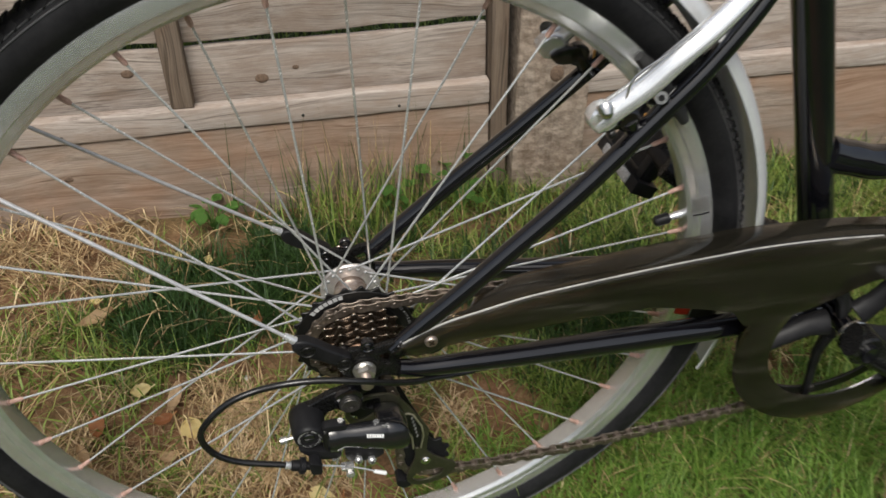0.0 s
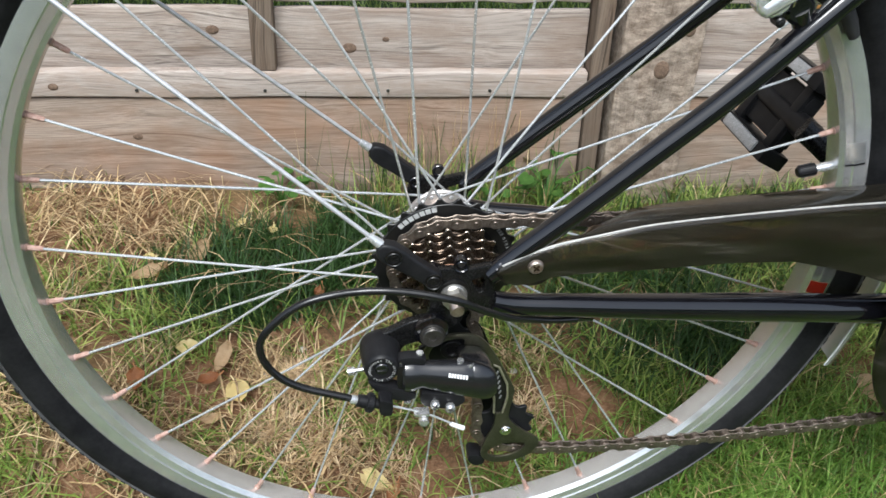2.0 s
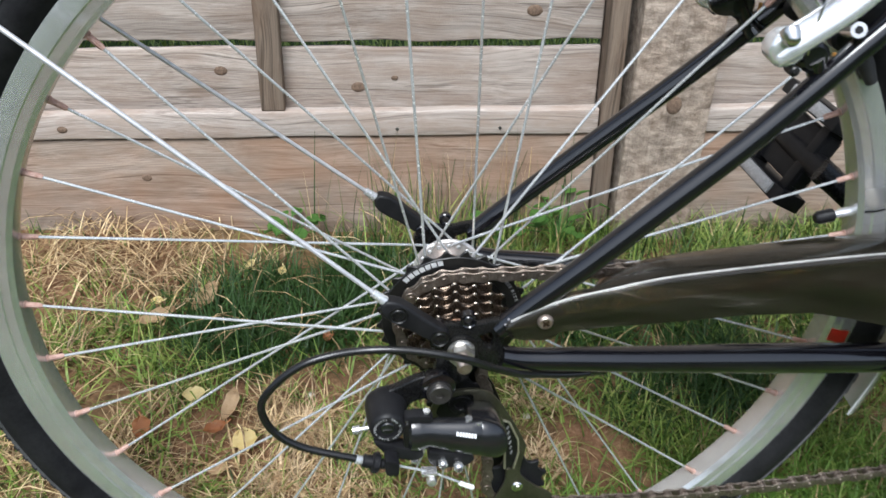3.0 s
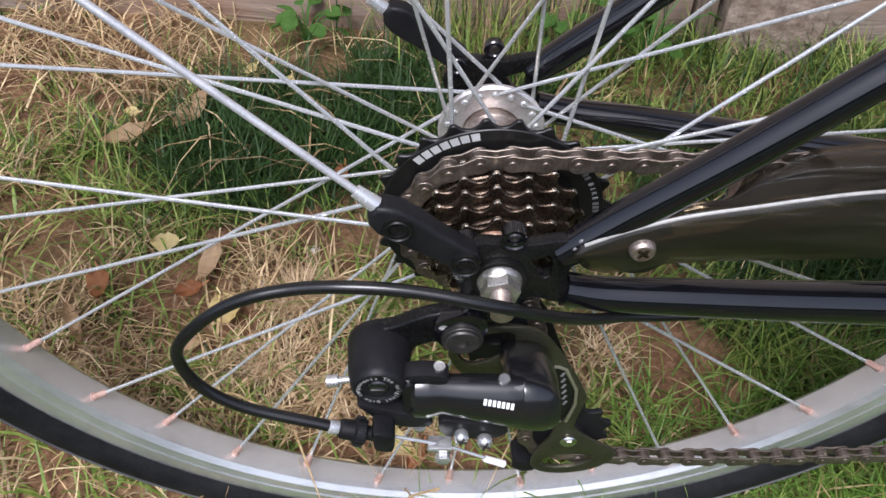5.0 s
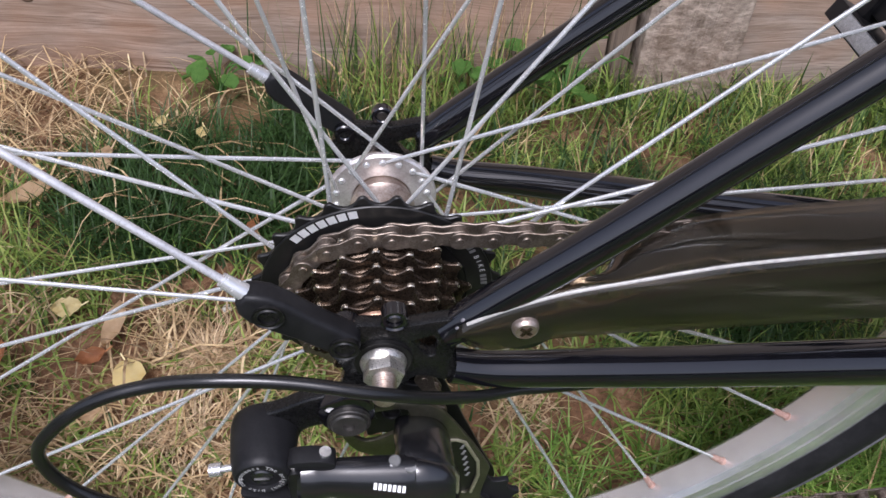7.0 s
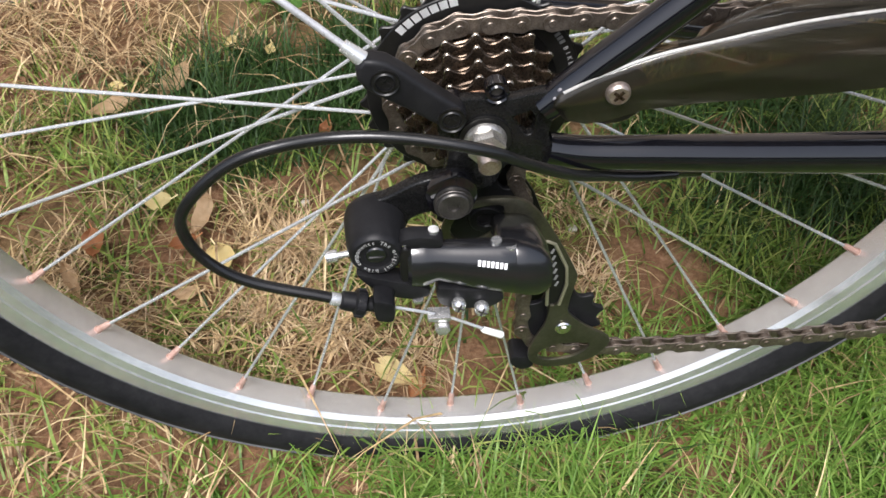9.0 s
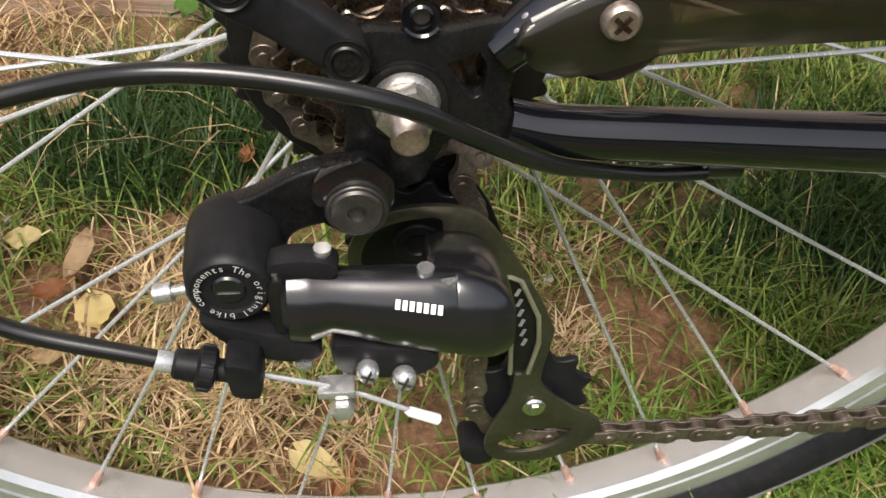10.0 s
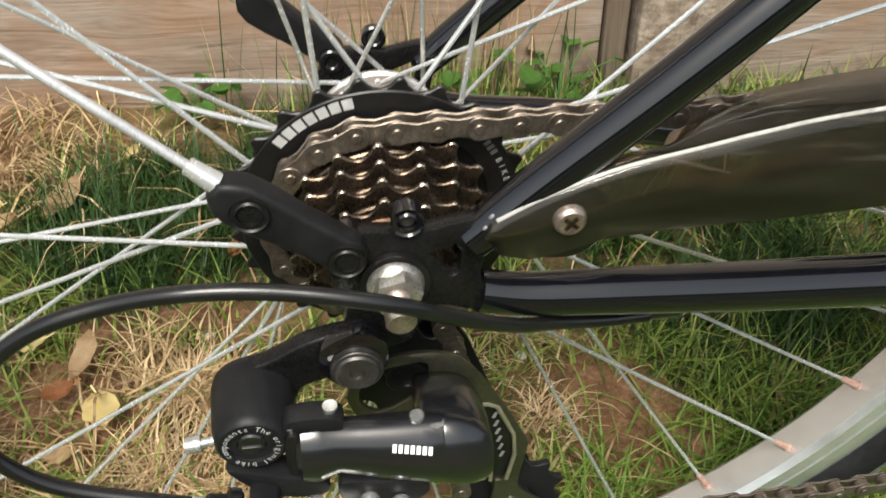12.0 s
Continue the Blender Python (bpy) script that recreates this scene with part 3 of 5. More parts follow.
    # 36 crossed spokes and their nipples
    for k in range(36):
        a = 168.9 + 10 * k
        n, turn = ((0.0362, -58), (-0.0202, 58), (0.0335, 58), (-0.0172, -58))[k % 4]
        hubp, rimp = polar(0.0212, a + turn, n), polar(0.2835, a, 0.0022 if n > 0 else -0.0022)
        way = (hubp - rimp).normalized()
        part("spoke", tube([rimp, hubp], 0.00094, 8), M["zinc"], wheel)
        part("nipple", tube([rimp - way * 0.003, rimp + way * 0.0015, rimp + way * 0.002, rimp + way * 0.0105, rimp + way * 0.012], [0.0026, 0.0026, 0.0020, 0.0019, 0.0013], 8), M["nipple"], wheel)
    # valve and rim marks
    v0, v1 = polar(0.284, 12.9), polar(0.248, 12.9)
    d = (v1 - v0).normalized()
    part("valve", tube([v0, v0 + d * 0.0085, v0 + d * 0.0086, v0 + d * 0.0135], [0.0034, 0.0034, 0.0028, 0.0028], 14), M["brake_alloy"], wheel, "silver valve stem")
    part("valve_cap", join(tube([v0 + d * 0.0125, v0 + d * 0.0130, v0 + d * 0.0245, v0 + d * 0.0260], [0.0038, 0.0045, 0.0043, 0.0030], 16), *[moved(box((0.0100, 0.0008, 0.0008), (0, 0, 0), 0), Matrix.Translation(v0 + d * 0.0187) @ pose(0, 0, 0, 0, -12.9, 0) @ pose(0, 0, 0, 45 * k, 0, 0) @ Matrix.Translation((0, 0, 0.0044))) for k in range(8)]), M["plastic"], wheel, "ribbed black valve cap")
    def rim_label(name, a0, a1, mat, label):
        bm = bmesh.new()
        rows = []
        for k in range(9):
            a = a0 + (a1 - a0) * k / 8
            rows.append([bm.verts.new(polar(r, a, n)) for r, n in ((0.2868, -0.0119), (0.2912, -0.0130), (0.2928, -0.0138), (0.3000, -0.0140))])
        for r, s in zip(rows, rows[1:]):
            for i in range(3):
                bm.faces.new((r[i], r[i + 1], s[i + 1], s[i]))
        bmesh.ops.solidify(bm, geom=bm.faces[:], thickness=0.0002)
        part(name, bm, mat, wheel, label)
    rim_label("rim_sticker", -8.3, -6.2, M["red"], "red sticker")
    rim_label("rim_joint", 13.8, 14.1, M["plastic"], "")
    rim_label("rim_decal", 14.6, 17.4, M["alloy"], "pale rim decal")
    return wheel


wheel = rear_wheel()
wheel.matrix_basis = Matrix.Translation((0.003, 0, -0.0085))      # it sits low in the dropouts

# -- frame
right_stay = smooth_line([(0.0235, -0.0605, 0.0075), (0.0422, -0.060, 0.0249), (0.0758, -0.060, 0.0559), (0.1150, -0.058, 0.0918), (0.1611, -0.055, 0.1335), (0.2150, -0.050, 0.1875), (0.2450, -0.046, 0.2180), (0.2760, -0.039, 0.2560), (0.2995, -0.028, 0.2920), (0.318, -0.010, 0.334)], 6)
part("seatstay", tube(right_stay, [0.0064 + 0.0003 * min(i, 3) for i in range(len(right_stay))], 24), M["paint"], bike, "glossy black seat stay")
left_stay = smooth_line([(0.0235, 0.0605, 0.0065), (0.0422, 0.060, 0.0235), (0.0758, 0.060, 0.0530), (0.1150, 0.058, 0.0885), (0.1611, 0.055, 0.1300), (0.2150, 0.050, 0.1830), (0.2450, 0.046, 0.2185), (0.2760, 0.039, 0.2560), (0.2995, 0.028, 0.2920), (0.318, 0.010, 0.334)], 6)
part("seatstay", tube(left_stay, [0.0066 + 0.0002 * min(i, 4) for i in range(len(left_stay))], 20), M["paint"], bike)
for s in (-1, 1):
    chain_stay = smooth_line([(0.0270, s * 0.0605, -0.0132), (0.0440, s * 0.060, -0.0168), (0.078, s * 0.0585, -0.0200), (0.122, s * 0.0555, -0.0248), (0.16, s * 0.0525, -0.0288), (0.25, s * 0.046, -0.0375), (0.32, s * 0.040, -0.045), (0.42, s * 0.026, -0.055)], 5)
    part("chainstay", tube(chain_stay, [0.0072 + 0.0037 * min(1, max(0, q.x - 0.030) / 0.20) for q in chain_stay], 24), M["paint"], bike, "glossy black chain stay")
def paint_chips(line, radii, spots):
    """Small bare flecks where the paint has been knocked off, on the near upper side."""
    for k, turn, size in spots:
        q, d = line[k], (line[k + 1] - line[k]).normalized()
        out = (Vector((0, -1, 0)) * math.cos(turn) + Vector((0, 0, 1)) * math.sin(turn))
        out = (out - d * out.dot(d)).normalized()
        m = Matrix((d, d.cross(out), out)).transposed().to_4x4()
        m.translation = q + out * radii[k]
        bm = bmesh.new()
        bmesh.ops.create_icosphere(bm, subdivisions=1, radius=size)
        part("paint_chip", moved(bm, m @ Matrix.Diagonal((1.6, 1, 0.2, 1))), M["chip"], bike, "bare chip in the black paint")


paint_chips(right_stay, [0.0064 + 0.0003 * min(i, 3) for i in range(len(right_stay))], ((2, 0.80, 0.0006), (3, 1.0, 0.0007)))
part("seat_tube", tube([(BB[0] + 0.004, 0, BB[1]), (0.318, 0, 0.305), (0.268, 0, 0.455)], 0.0152, 28), M["paint"], bike, "glossy black seat tube")
part("lower_tube", tube(smooth_line([(0.396, 0, 0.100), (0.42, 0, 0.092), (0.47, 0, 0.083), (0.60, 0, 0.10), (0.85, 0, 0.22)], 6), 0.0155, 24), M["paint"], bike, "curved black step-through tube")
part("down_tube", tube(smooth_line([(0.44, 0, -0.05), (0.60, 0, 0.0), (0.90, 0, 0.17)], 6), 0.0165, 24), M["paint"], bike)
part("bottom_bracket", join(tube([(BB[0], -0.034, BB[1]), (BB[0], 0.034, BB[1])], 0.0205, 32), tube([(BB[0], -0.092, BB[1]), (BB[0], 0.085, BB[1])], 0.0085, 16)), M["paint"], bike, "black bottom bracket shell")
part("bracket_ring", at(ring(0.0085, 0.0150, -0.066, -0.062), BB[0], 0, BB[1]), M["chrome"], bike)
for s in (-1, 1):
    plate = rounded([(-0.0195, 0.0060), (-0.0120, 0.0140), (-0.0020, 0.0145), (0.0085, 0.0140), (0.0200, 0.0165), (0.0300, 0.0165), (0.0285, 0.0060), (0.0270, -0.0060), (0.0330, -0.0140), (0.0270, -0.0195), (0.0135, -0.0160),
                     (0.0075, -0.0250), (0.0040, -0.0310), (-0.0100, -0.0340), (-0.0165, -0.0260), (-0.0150, -0.0120), (-0.0190, -0.0030)], 3)
    opening = [(0.0105, 0.0052), (0.0185, 0.0085), (0.0205, 0.0050), (0.0200, -0.0030), (0.0180, -0.0042), (0.0150, -0.0018)]
    out = part("dropout", holed(plate, [opening], s * 0.0575, s * 0.0632), M["black_enamel"], bike, "black dropout plate with a cut-out")
    part("eyelet", join(ring(0.0026, 0.0050, s * 0.0595, s * 0.0642, 0.0036, 0.0185, 24), ring(0.0022, 0.0052, s * 0.0565, s * 0.0650, -0.0138, 0.0100, 24)), M["paint"], out)
    part("eyelet_bolt", disc(0.0028, s * 0.0600, s * 0.0632, 0.0036, 0.0185, 0.0006, 20), M["dark_bolt"], out)
    # axle, nut and washer
    part("axle", tube([(0, s * 0.050, -0.0045), (0, s * 0.0725, -0.0045)] + [(0, s * (0.0735 + 0.0005 * k), -0.0045) for k in range(20)], [0.0047, 0.0047] + [0.0047 if k % 2 else 0.0042 for k in range(19)] + [0.0036], 20), M["hub_shell"], bike, "threaded axle end")
    part("washer", ring(0.0048, 0.0112, s * 0.0632, s * 0.0645, 0, -0.0045), M["black_steel"], bike)
    part("axle_nut", join(at(lathe([(0.0048, s * 0.0645), (0.0084, s * 0.0645), (0.0090, s * 0.0652), (0.0088, s * 0.0664), (0.0078, s * 0.0676), (0.0048, s * 0.0680)], 40, True), 0, 0, -0.0045), hex_head(0.0080, s * 0.0668, s * 0.0728, 0, -0.0045, 0.26)), M["nut"], bike, "plated hexagonal flange nut")

# -- mudguard and its stays
def mudguard():
    bm = bmesh.new()
    arc = [(-20 + 205 * k / 72) for k in range(73)]
    rows = []
    for a in arc:
        rows.append([bm.verts.new(polar(0.3435 + 0.0085 * (1 - (abs(t) ** 2.4)) - 0.006 * max(0, abs(t) - 0.8) * 5, a, 0.0255 * t)) for t in (-1, -0.93, -0.8, -0.55, -0.25, 0, 0.25, 0.55, 0.8, 0.93, 1)])
    for r, s in zip(rows, rows[1:]):
        for i in range(10):
            bm.faces.new((r[i], r[i + 1], s[i + 1], s[i]))
    bmesh.ops.recalc_face_normals(bm, faces=bm.faces)
    bmesh.ops.solidify(bm, geom=bm.faces[:], thickness=0.0012)
    return bm


guard = part("mudguard", mudguard(), M["mudguard"], bike, "silver rear mudguard")
for s in (-1, 1):
    foot, end = Vector((-0.0515, s * 0.0645, 0.0385)), Vector((-0.2506, s * 0.040, 0.2019))
    d = (end - foot).normalized()
    part("mudguard_stay", tube([foot - d * 0.012, end, end + d * 0.03 + Vector((0, -s * 0.006, 0))], 0.00145, 12), M["stay"], guard, "thin silver stay rod")
    tilt = Vector((0.0258, 0, -0.0186)).normalized()
    side = Vector((-tilt.z, 0, tilt.x))
    head, tail = Vector((-0.0404, 0, 0.0287)), Vector((-0.0146, 0, 0.0101))
    clip = []
    for k in range(13):         # round the small end
        a = radians(-90 + 15 * k)
        q = tail + (tilt * math.cos(a) + side * math.sin(a)) * 0.0060
        clip.append((q.x, q.z))
    for along, across in ((0.45, 0.0062), (0.15, 0.0072), (-0.12, 0.0070), (-0.26, 0.0052), (-0.36, 0.0030), (-0.38, -0.0020), (-0.28, -0.0058), (-0.12, -0.0076), (0.15, -0.0074), (0.45, -0.0063)):
        q = head.lerp(tail, along) + side * across
        clip.append((q.x, q.z))
    if s > 0:
        clip = [(f * 0.96, u + 0.0015) for f, u in clip]
    body = part("stay_clip", prism(clip, s * 0.0600, s * 0.0695, 0.0026, 4), M["plastic"], guard, "black plastic stay end clip")
    part("stay_tip", tube([foot - d * 0.004, foot + d * 0.005], [0.0034, 0.0026], 12), M["zinc"], guard)
    for f, u in ((-0.0404, 0.0287), (-0.0146, 0.0101)):
        part("clip_screw", join(ring(0.0036, 0.0056, s * 0.0686, s * 0.0702, f, u, 28), disc(0.0038, s * 0.0680, s * 0.0696, f, u), moved(box((0.0046, 0.0006, 0.0010), (0, 0, 0), 0), Matrix.Translation((f, s * 0.0698, u)) @ pose(0, 0, 0, 0, 35, 0)),
             moved(box((0.0010, 0.0006, 0.0046), (0, 0, 0), 0), Matrix.Translation((f, s * 0.0698, u)) @ pose(0, 0, 0, 0, 35, 0))), M["black_steel"], body, "cross-head screw")

# -- freewheel
def sprocket(teeth, root, tip, n, thick=0.0019, hole=0.012):
    out = []
    for k in range(teeth):
        for da, r in ((0.0, root), (0.14, root + (tip - root) * 0.10), (0.28, root + (tip - root) * 0.38), (0.38, root + (tip - root) * 0.80), (0.44, tip), (0.56, tip - 0.0001), (0.63, root + (tip - root) * 0.78), (0.73, root + (tip - root) * 0.36), (0.87, root + (tip - root) * 0.10)):
            a = 2 * math.pi * (k + da) / teeth
            out.append((r * math.cos(a), r * math.sin(a)))
    return prism(out, n - thick / 2, n + thick / 2, 0.0004, 1)


freewheel = part("freewheel", lathe([(0, -0.0215), (0.0175, -0.0215), (0.0175, -0.0545), (0.0165, -0.0560), (0.0155, -0.0560), (0.0150, -0.0545), (0.0085, -0.0545), (0.0085, -0.0560), (0.0, -0.0560)], 48), M["bronze"], bike, "oily brown multi-speed freewheel")
freewheel.matrix_basis = Matrix.Translation((-0.0010, 0, -0.0045))
for teeth, root, tip, n in ((18, 0.0338, 0.0384, -0.0340), (16, 0.0302, 0.0347, -0.0390), (15, 0.0272, 0.0318, -0.0438), (13, 0.0238, 0.0284, -0.0486), (11, 0.0198, 0.0242, -0.0534)):
    turned = Matrix.Rotation(-(math.pi / 2 + 0.05 - math.pi / teeth), 4, "Y")      # a tooth of each stands near the top
    cog = part("sprocket", moved(sprocket(teeth, root, tip, n), turned), M["sprocket"], freewheel, "toothed brown sprocket")
    cog.data.materials.append(M["tooth_edge"])
    for face in cog.data.polygons:      # the crests are rubbed bright by the chain
        c = face.center
        if math.hypot(c.x, c.z) > root + (tip - root) * 0.80 and len(face.vertices) == 4:
            face.material_index = 1
    part("spacer", ring(0.0165, root - 0.0030, n - 0.0036, n - 0.0012, sides=40), M["sprocket"], freewheel)
part("lock_ring", at(ring(0.0090, 0.0165, -0.0580, -0.0545), 0, 0, 0), M["bronze"], freewheel, "bare bronze-coloured end ring")
big = part("sprocket", sprocket(24, 0.0468, 0.0508, -0.0270), M["black_steel"], freewheel, "large black low-gear sprocket")
part("guard_plate", join(ring(0.0365, 0.0472, -0.0292, -0.0280, sides=96)), M["black_steel"], big, "black outer plate")


def arc_bar(r0, r1, a0, a1, n):
    bm = bmesh.new()
    rows = [[bm.verts.new(polar(r, a0 + (a1 - a0) * k / 4, n)) for r in (r0, r1)] for k in range(5)]
    for r, s in zip(rows, rows[1:]):
        bm.faces.new((r[0], r[1], s[1], s[0]))
    bmesh.ops.solidify(bm, geom=bm.faces[:], thickness=0.00015)
    return bm


# plain marks in place of the maker's mark
for k in range(7):
    a = 135.5 - 5.4 * k
    part("printed_mark", arc_bar(0.0424, 0.0461, a - 2.2, a + 2.2, -0.02935), M["white"], big, "white printed mark")
for a in (38, 35.2, 32.4, 12.4, 9.6, 6.8):
    part("printed_mark", arc_bar(0.0424, 0.0450, a - 1.0, a + 1.0, -0.02935), M["grey_print"], big, "grey printed mark")

# -- chain
def chain_line():
    pts = []
    n_top = lambda f: -0.0340 - 0.0100 * min(1, max(0, f) / 0.43)
    for k in range(31):
        f = BB[0] - BB[0] * k / 30
        pts.append(Vector((f, n_top(f), 0.0440 + (0.0321 - 0.0440) * k / 30)))
    for k in range(1, 41):
        a = 90 + 222 * k / 40
        pts.append(polar(0.0366, a, -0.0340) + Vector((-0.0010, 0, -0.0045)))
    gf, gu, tf, tu = 0.0060, -0.0715, 0.0499, -0.1400
    for k in range(13):
        a = 52 - 82 * k / 12
        pts.append(Vector((gf, -0.0390, gu)) + polar(0.0215, a))
    for k in range(19):
        a = 160 + 112 * k / 18
        pts.append(Vector((tf, -0.0490, tu)) + polar(0.0222, a))
    for k in range(1, 31):
        t = k / 30
        pts.append(Vector((tf + (BB[0] - tf) * t, -0.0490 + 0.0050 * t, -0.1635 + (-0.1545 + 0.1635) * t - 0.010 * math.sin(math.pi * min(1, t * 1.15) ** 0.7))))
    return pts


def spaced(points, step):
    out, carry = [points[0]], 0.0
    for a, b in zip(points, points[1:]):
        length = (b - a).length
        while carry + length >= step:
            a = a + (b - a) * ((step - carry) / length)
            length = (b - a).length
            out.append(a)
            carry = 0.0
        carry += length
    return out


chain = part("chain", tube([(BB[0] - 0.02, -0.044, -0.1570), (BB[0] - 0.005, -0.044, -0.1568)], 0.0036, 8), M["chain"], bike, "oily brown roller chain")


def link_plate(n):
    h = 0.00635
    out = []
    for k in range(9):
        a = radians(90 + 180 * k / 8)
        out.append((-h + 0.0040 * math.cos(a), 0.0042 * math.sin(a)))
    out.append((0, -0.0031))
    for k in range(9):
        a = radians(-90 + 180 * k / 8)
        out.append((h + 0.0040 * math.cos(a), 0.0042 * math.sin(a)))
    out.append((0, 0.0031))
    return prism(out, n - 0.0005, n + 0.0005, 0.0002, 1)


h = 0.00635
outer_mesh = to_mesh("outer_link", join(link_plate(-0.0030), link_plate(0.0030), *[disc(0.0018, -0.0041, 0.0041, f, 0, 0.0003, 10) for f in (-h, h)]), M["chain"])
inner_mesh = to_mesh("inner_link", join(link_plate(-0.0018), link_plate(0.0018), *[disc(0.0038, -0.0014, 0.0014, f, 0, 0.0003, 14) for f in (-h, h)]), M["chain"])
stops = spaced(chain_line(), 0.0127)
for k, (a, b) in enumerate(zip(stops, stops[1:])):
    ob = part("outer_link" if k % 2 else "inner_link", outer_mesh if k % 2 else inner_mesh, None, chain)
    x = (b - a).normalized()
    z = x.cross(Vector((0, 1, 0))).normalized()
    y = z.cross(x)
    m = Matrix((x, y, z)).transposed().to_4x4()
    m.translation = (a + b) / 2
    ob.matrix_basis = m

# -- rear derailleur
mech = part("rear_derailleur", prism(rounded([(-0.0240, -0.0210), (-0.0120, -0.0150), (-0.0040, -0.0205), (-0.0035, -0.0300), (-0.0100, -0.0385), (-0.0200, -0.0370), (-0.0245, -0.0300)], 4), -0.0640, -0.0700, 0.001), M["paint"], bike, "black rear derailleur with an olive metal cage")
mech.matrix_basis = Matrix.Translation((0, -0.002, -0.0025))
arm = rounded([(-0.0035, -0.0290), (-0.0060, -0.0210), (-0.0130, -0.0180), (-0.0280, -0.0212), (-0.0420, -0.0290), (-0.0530, -0.0325), (-0.0595, -0.0390), (-0.0600, -0.0470), (-0.0540, -0.0550), (-0.0440, -0.0560), (-0.0350, -0.0500), (-0.0310, -0.0420), (-0.0215, -0.0385), (-0.0105, -0.0385)], 4)
part("mounting_arm", prism(arm, -0.0590, -0.0660, 0.0016, 3), M["black_enamel"], mech, "black pressed steel hanger arm")
part("pivot_bolt", join(ring(0.0070, 0.0086, -0.0690, -0.0712, -0.0132, -0.0293), at(lathe([(0, -0.0722), (0.0024, -0.0722), (0.0026, -0.0735), (0.0066, -0.0735), (0.0072, -0.0728), (0.0072, -0.0690), (0, -0.0690)], 40), -0.0132, 0, -0.0293)), M["dark_bolt"], mech, "dark hex-socket pivot bolt")
CAP = (-0.0472, -0.0440)
part("spring_housing", at(lathe([(0, -0.0850), (0.0076, -0.0850), (0.0079, -0.0863), (0.0100, -0.0863), (0.0111, -0.0853), (0.0117, -0.0830), (0.0126, -0.0790), (0.0135, -0.0680), (0.0138, -0.0640), (0.0134, -0.0610), (0.0120, -0.0590), (0, -0.0585)], 48), CAP[0], 0, CAP[1]), M["plastic"], mech, "matt black round spring housing", sharp=35)
part("housing_cap", join(at(lathe([(0, -0.0859), (0.0040, -0.0859), (0.0046, -0.0853), (0.0046, -0.0840), (0, -0.0840)], 32), CAP[0], 0, CAP[1]), moved(box((0.0062, 0.0008, 0.0012), (0, 0, 0), 0.0002), Matrix.Translation((CAP[0], -0.0861, CAP[1] - 0.001)))), M["gloss_plastic"], mech, "glossy black slotted cap")


def lettering(text, centre, radius, start, step, size, n, mat, parent):
    """Words round a circle, facing the near side."""
    out = bmesh.new()
    for i, ch in enumerate(text):
        if ch == " ":
            continue
        cu = bpy.data.curves.new("letter", "FONT")
        cu.body, cu.size, cu.align_x, cu.align_y = ch, size, "CENTER", "CENTER"
        cu.resolution_u = 2
        ob = bpy.data.objects.new("letter", cu)
        scene.collection.objects.link(ob)
        me = bpy.data.meshes.new_from_object(ob.evaluated_get(bpy.context.evaluated_depsgraph_get()))
        bpy.data.objects.remove(ob)
        a = start - step * i
        m = Matrix.Translation((centre[0], n, centre[1])) @ pose(0, 0, 0, 0, -a + 90, 0) @ Matrix.Translation((0, 0, radius)) @ pose(0, 0, 0, 90, 0, 0)
        me.transform(m)
        out.from_mesh(me)
        bpy.data.meshes.remove(me)
    return part("lettering", out, mat, parent, "pale grey printed lettering")


lettering("components The original bike ", CAP, 0.0084, 208, 12.4, 0.0030, -0.0865, M["print"], mech)
lettering("BIKE", (0, 0), 0.0437, 27.5, 3.6, 0.0030, -0.0294, M["print"], big)
# parallelogram: two brackets, the glossy outer link, the front knuckle
part("upper_bracket", prism(rounded([(-0.0365, -0.0368), (-0.0280, -0.0352), (-0.0200, -0.0368), (-0.0185, -0.0400), (-0.0220, -0.0425), (-0.0300, -0.0428), (-0.0365, -0.0422)], 3), -0.0770, -0.0850, 0.0012), M["plastic"], mech)
part("lower_bracket", prism(rounded([(-0.0560, -0.0530), (-0.0460, -0.0565), (-0.0330, -0.0610), (-0.0250, -0.0645), (-0.0250, -0.0690), (-0.0330, -0.0705), (-0.0430, -0.0675), (-0.0500, -0.0620)], 3), -0.0780, -0.0880, 0.0012), M["plastic"], mech)
part("cable_stop", prism(rounded([(-0.0490, -0.0600), (-0.0415, -0.0620), (-0.0400, -0.0660), (-0.0405, -0.0728), (-0.0430, -0.0742), (-0.0480, -0.0728), (-0.0492, -0.0680)], 3), -0.0840, -0.0980, 0.0016), M["plastic"], mech)


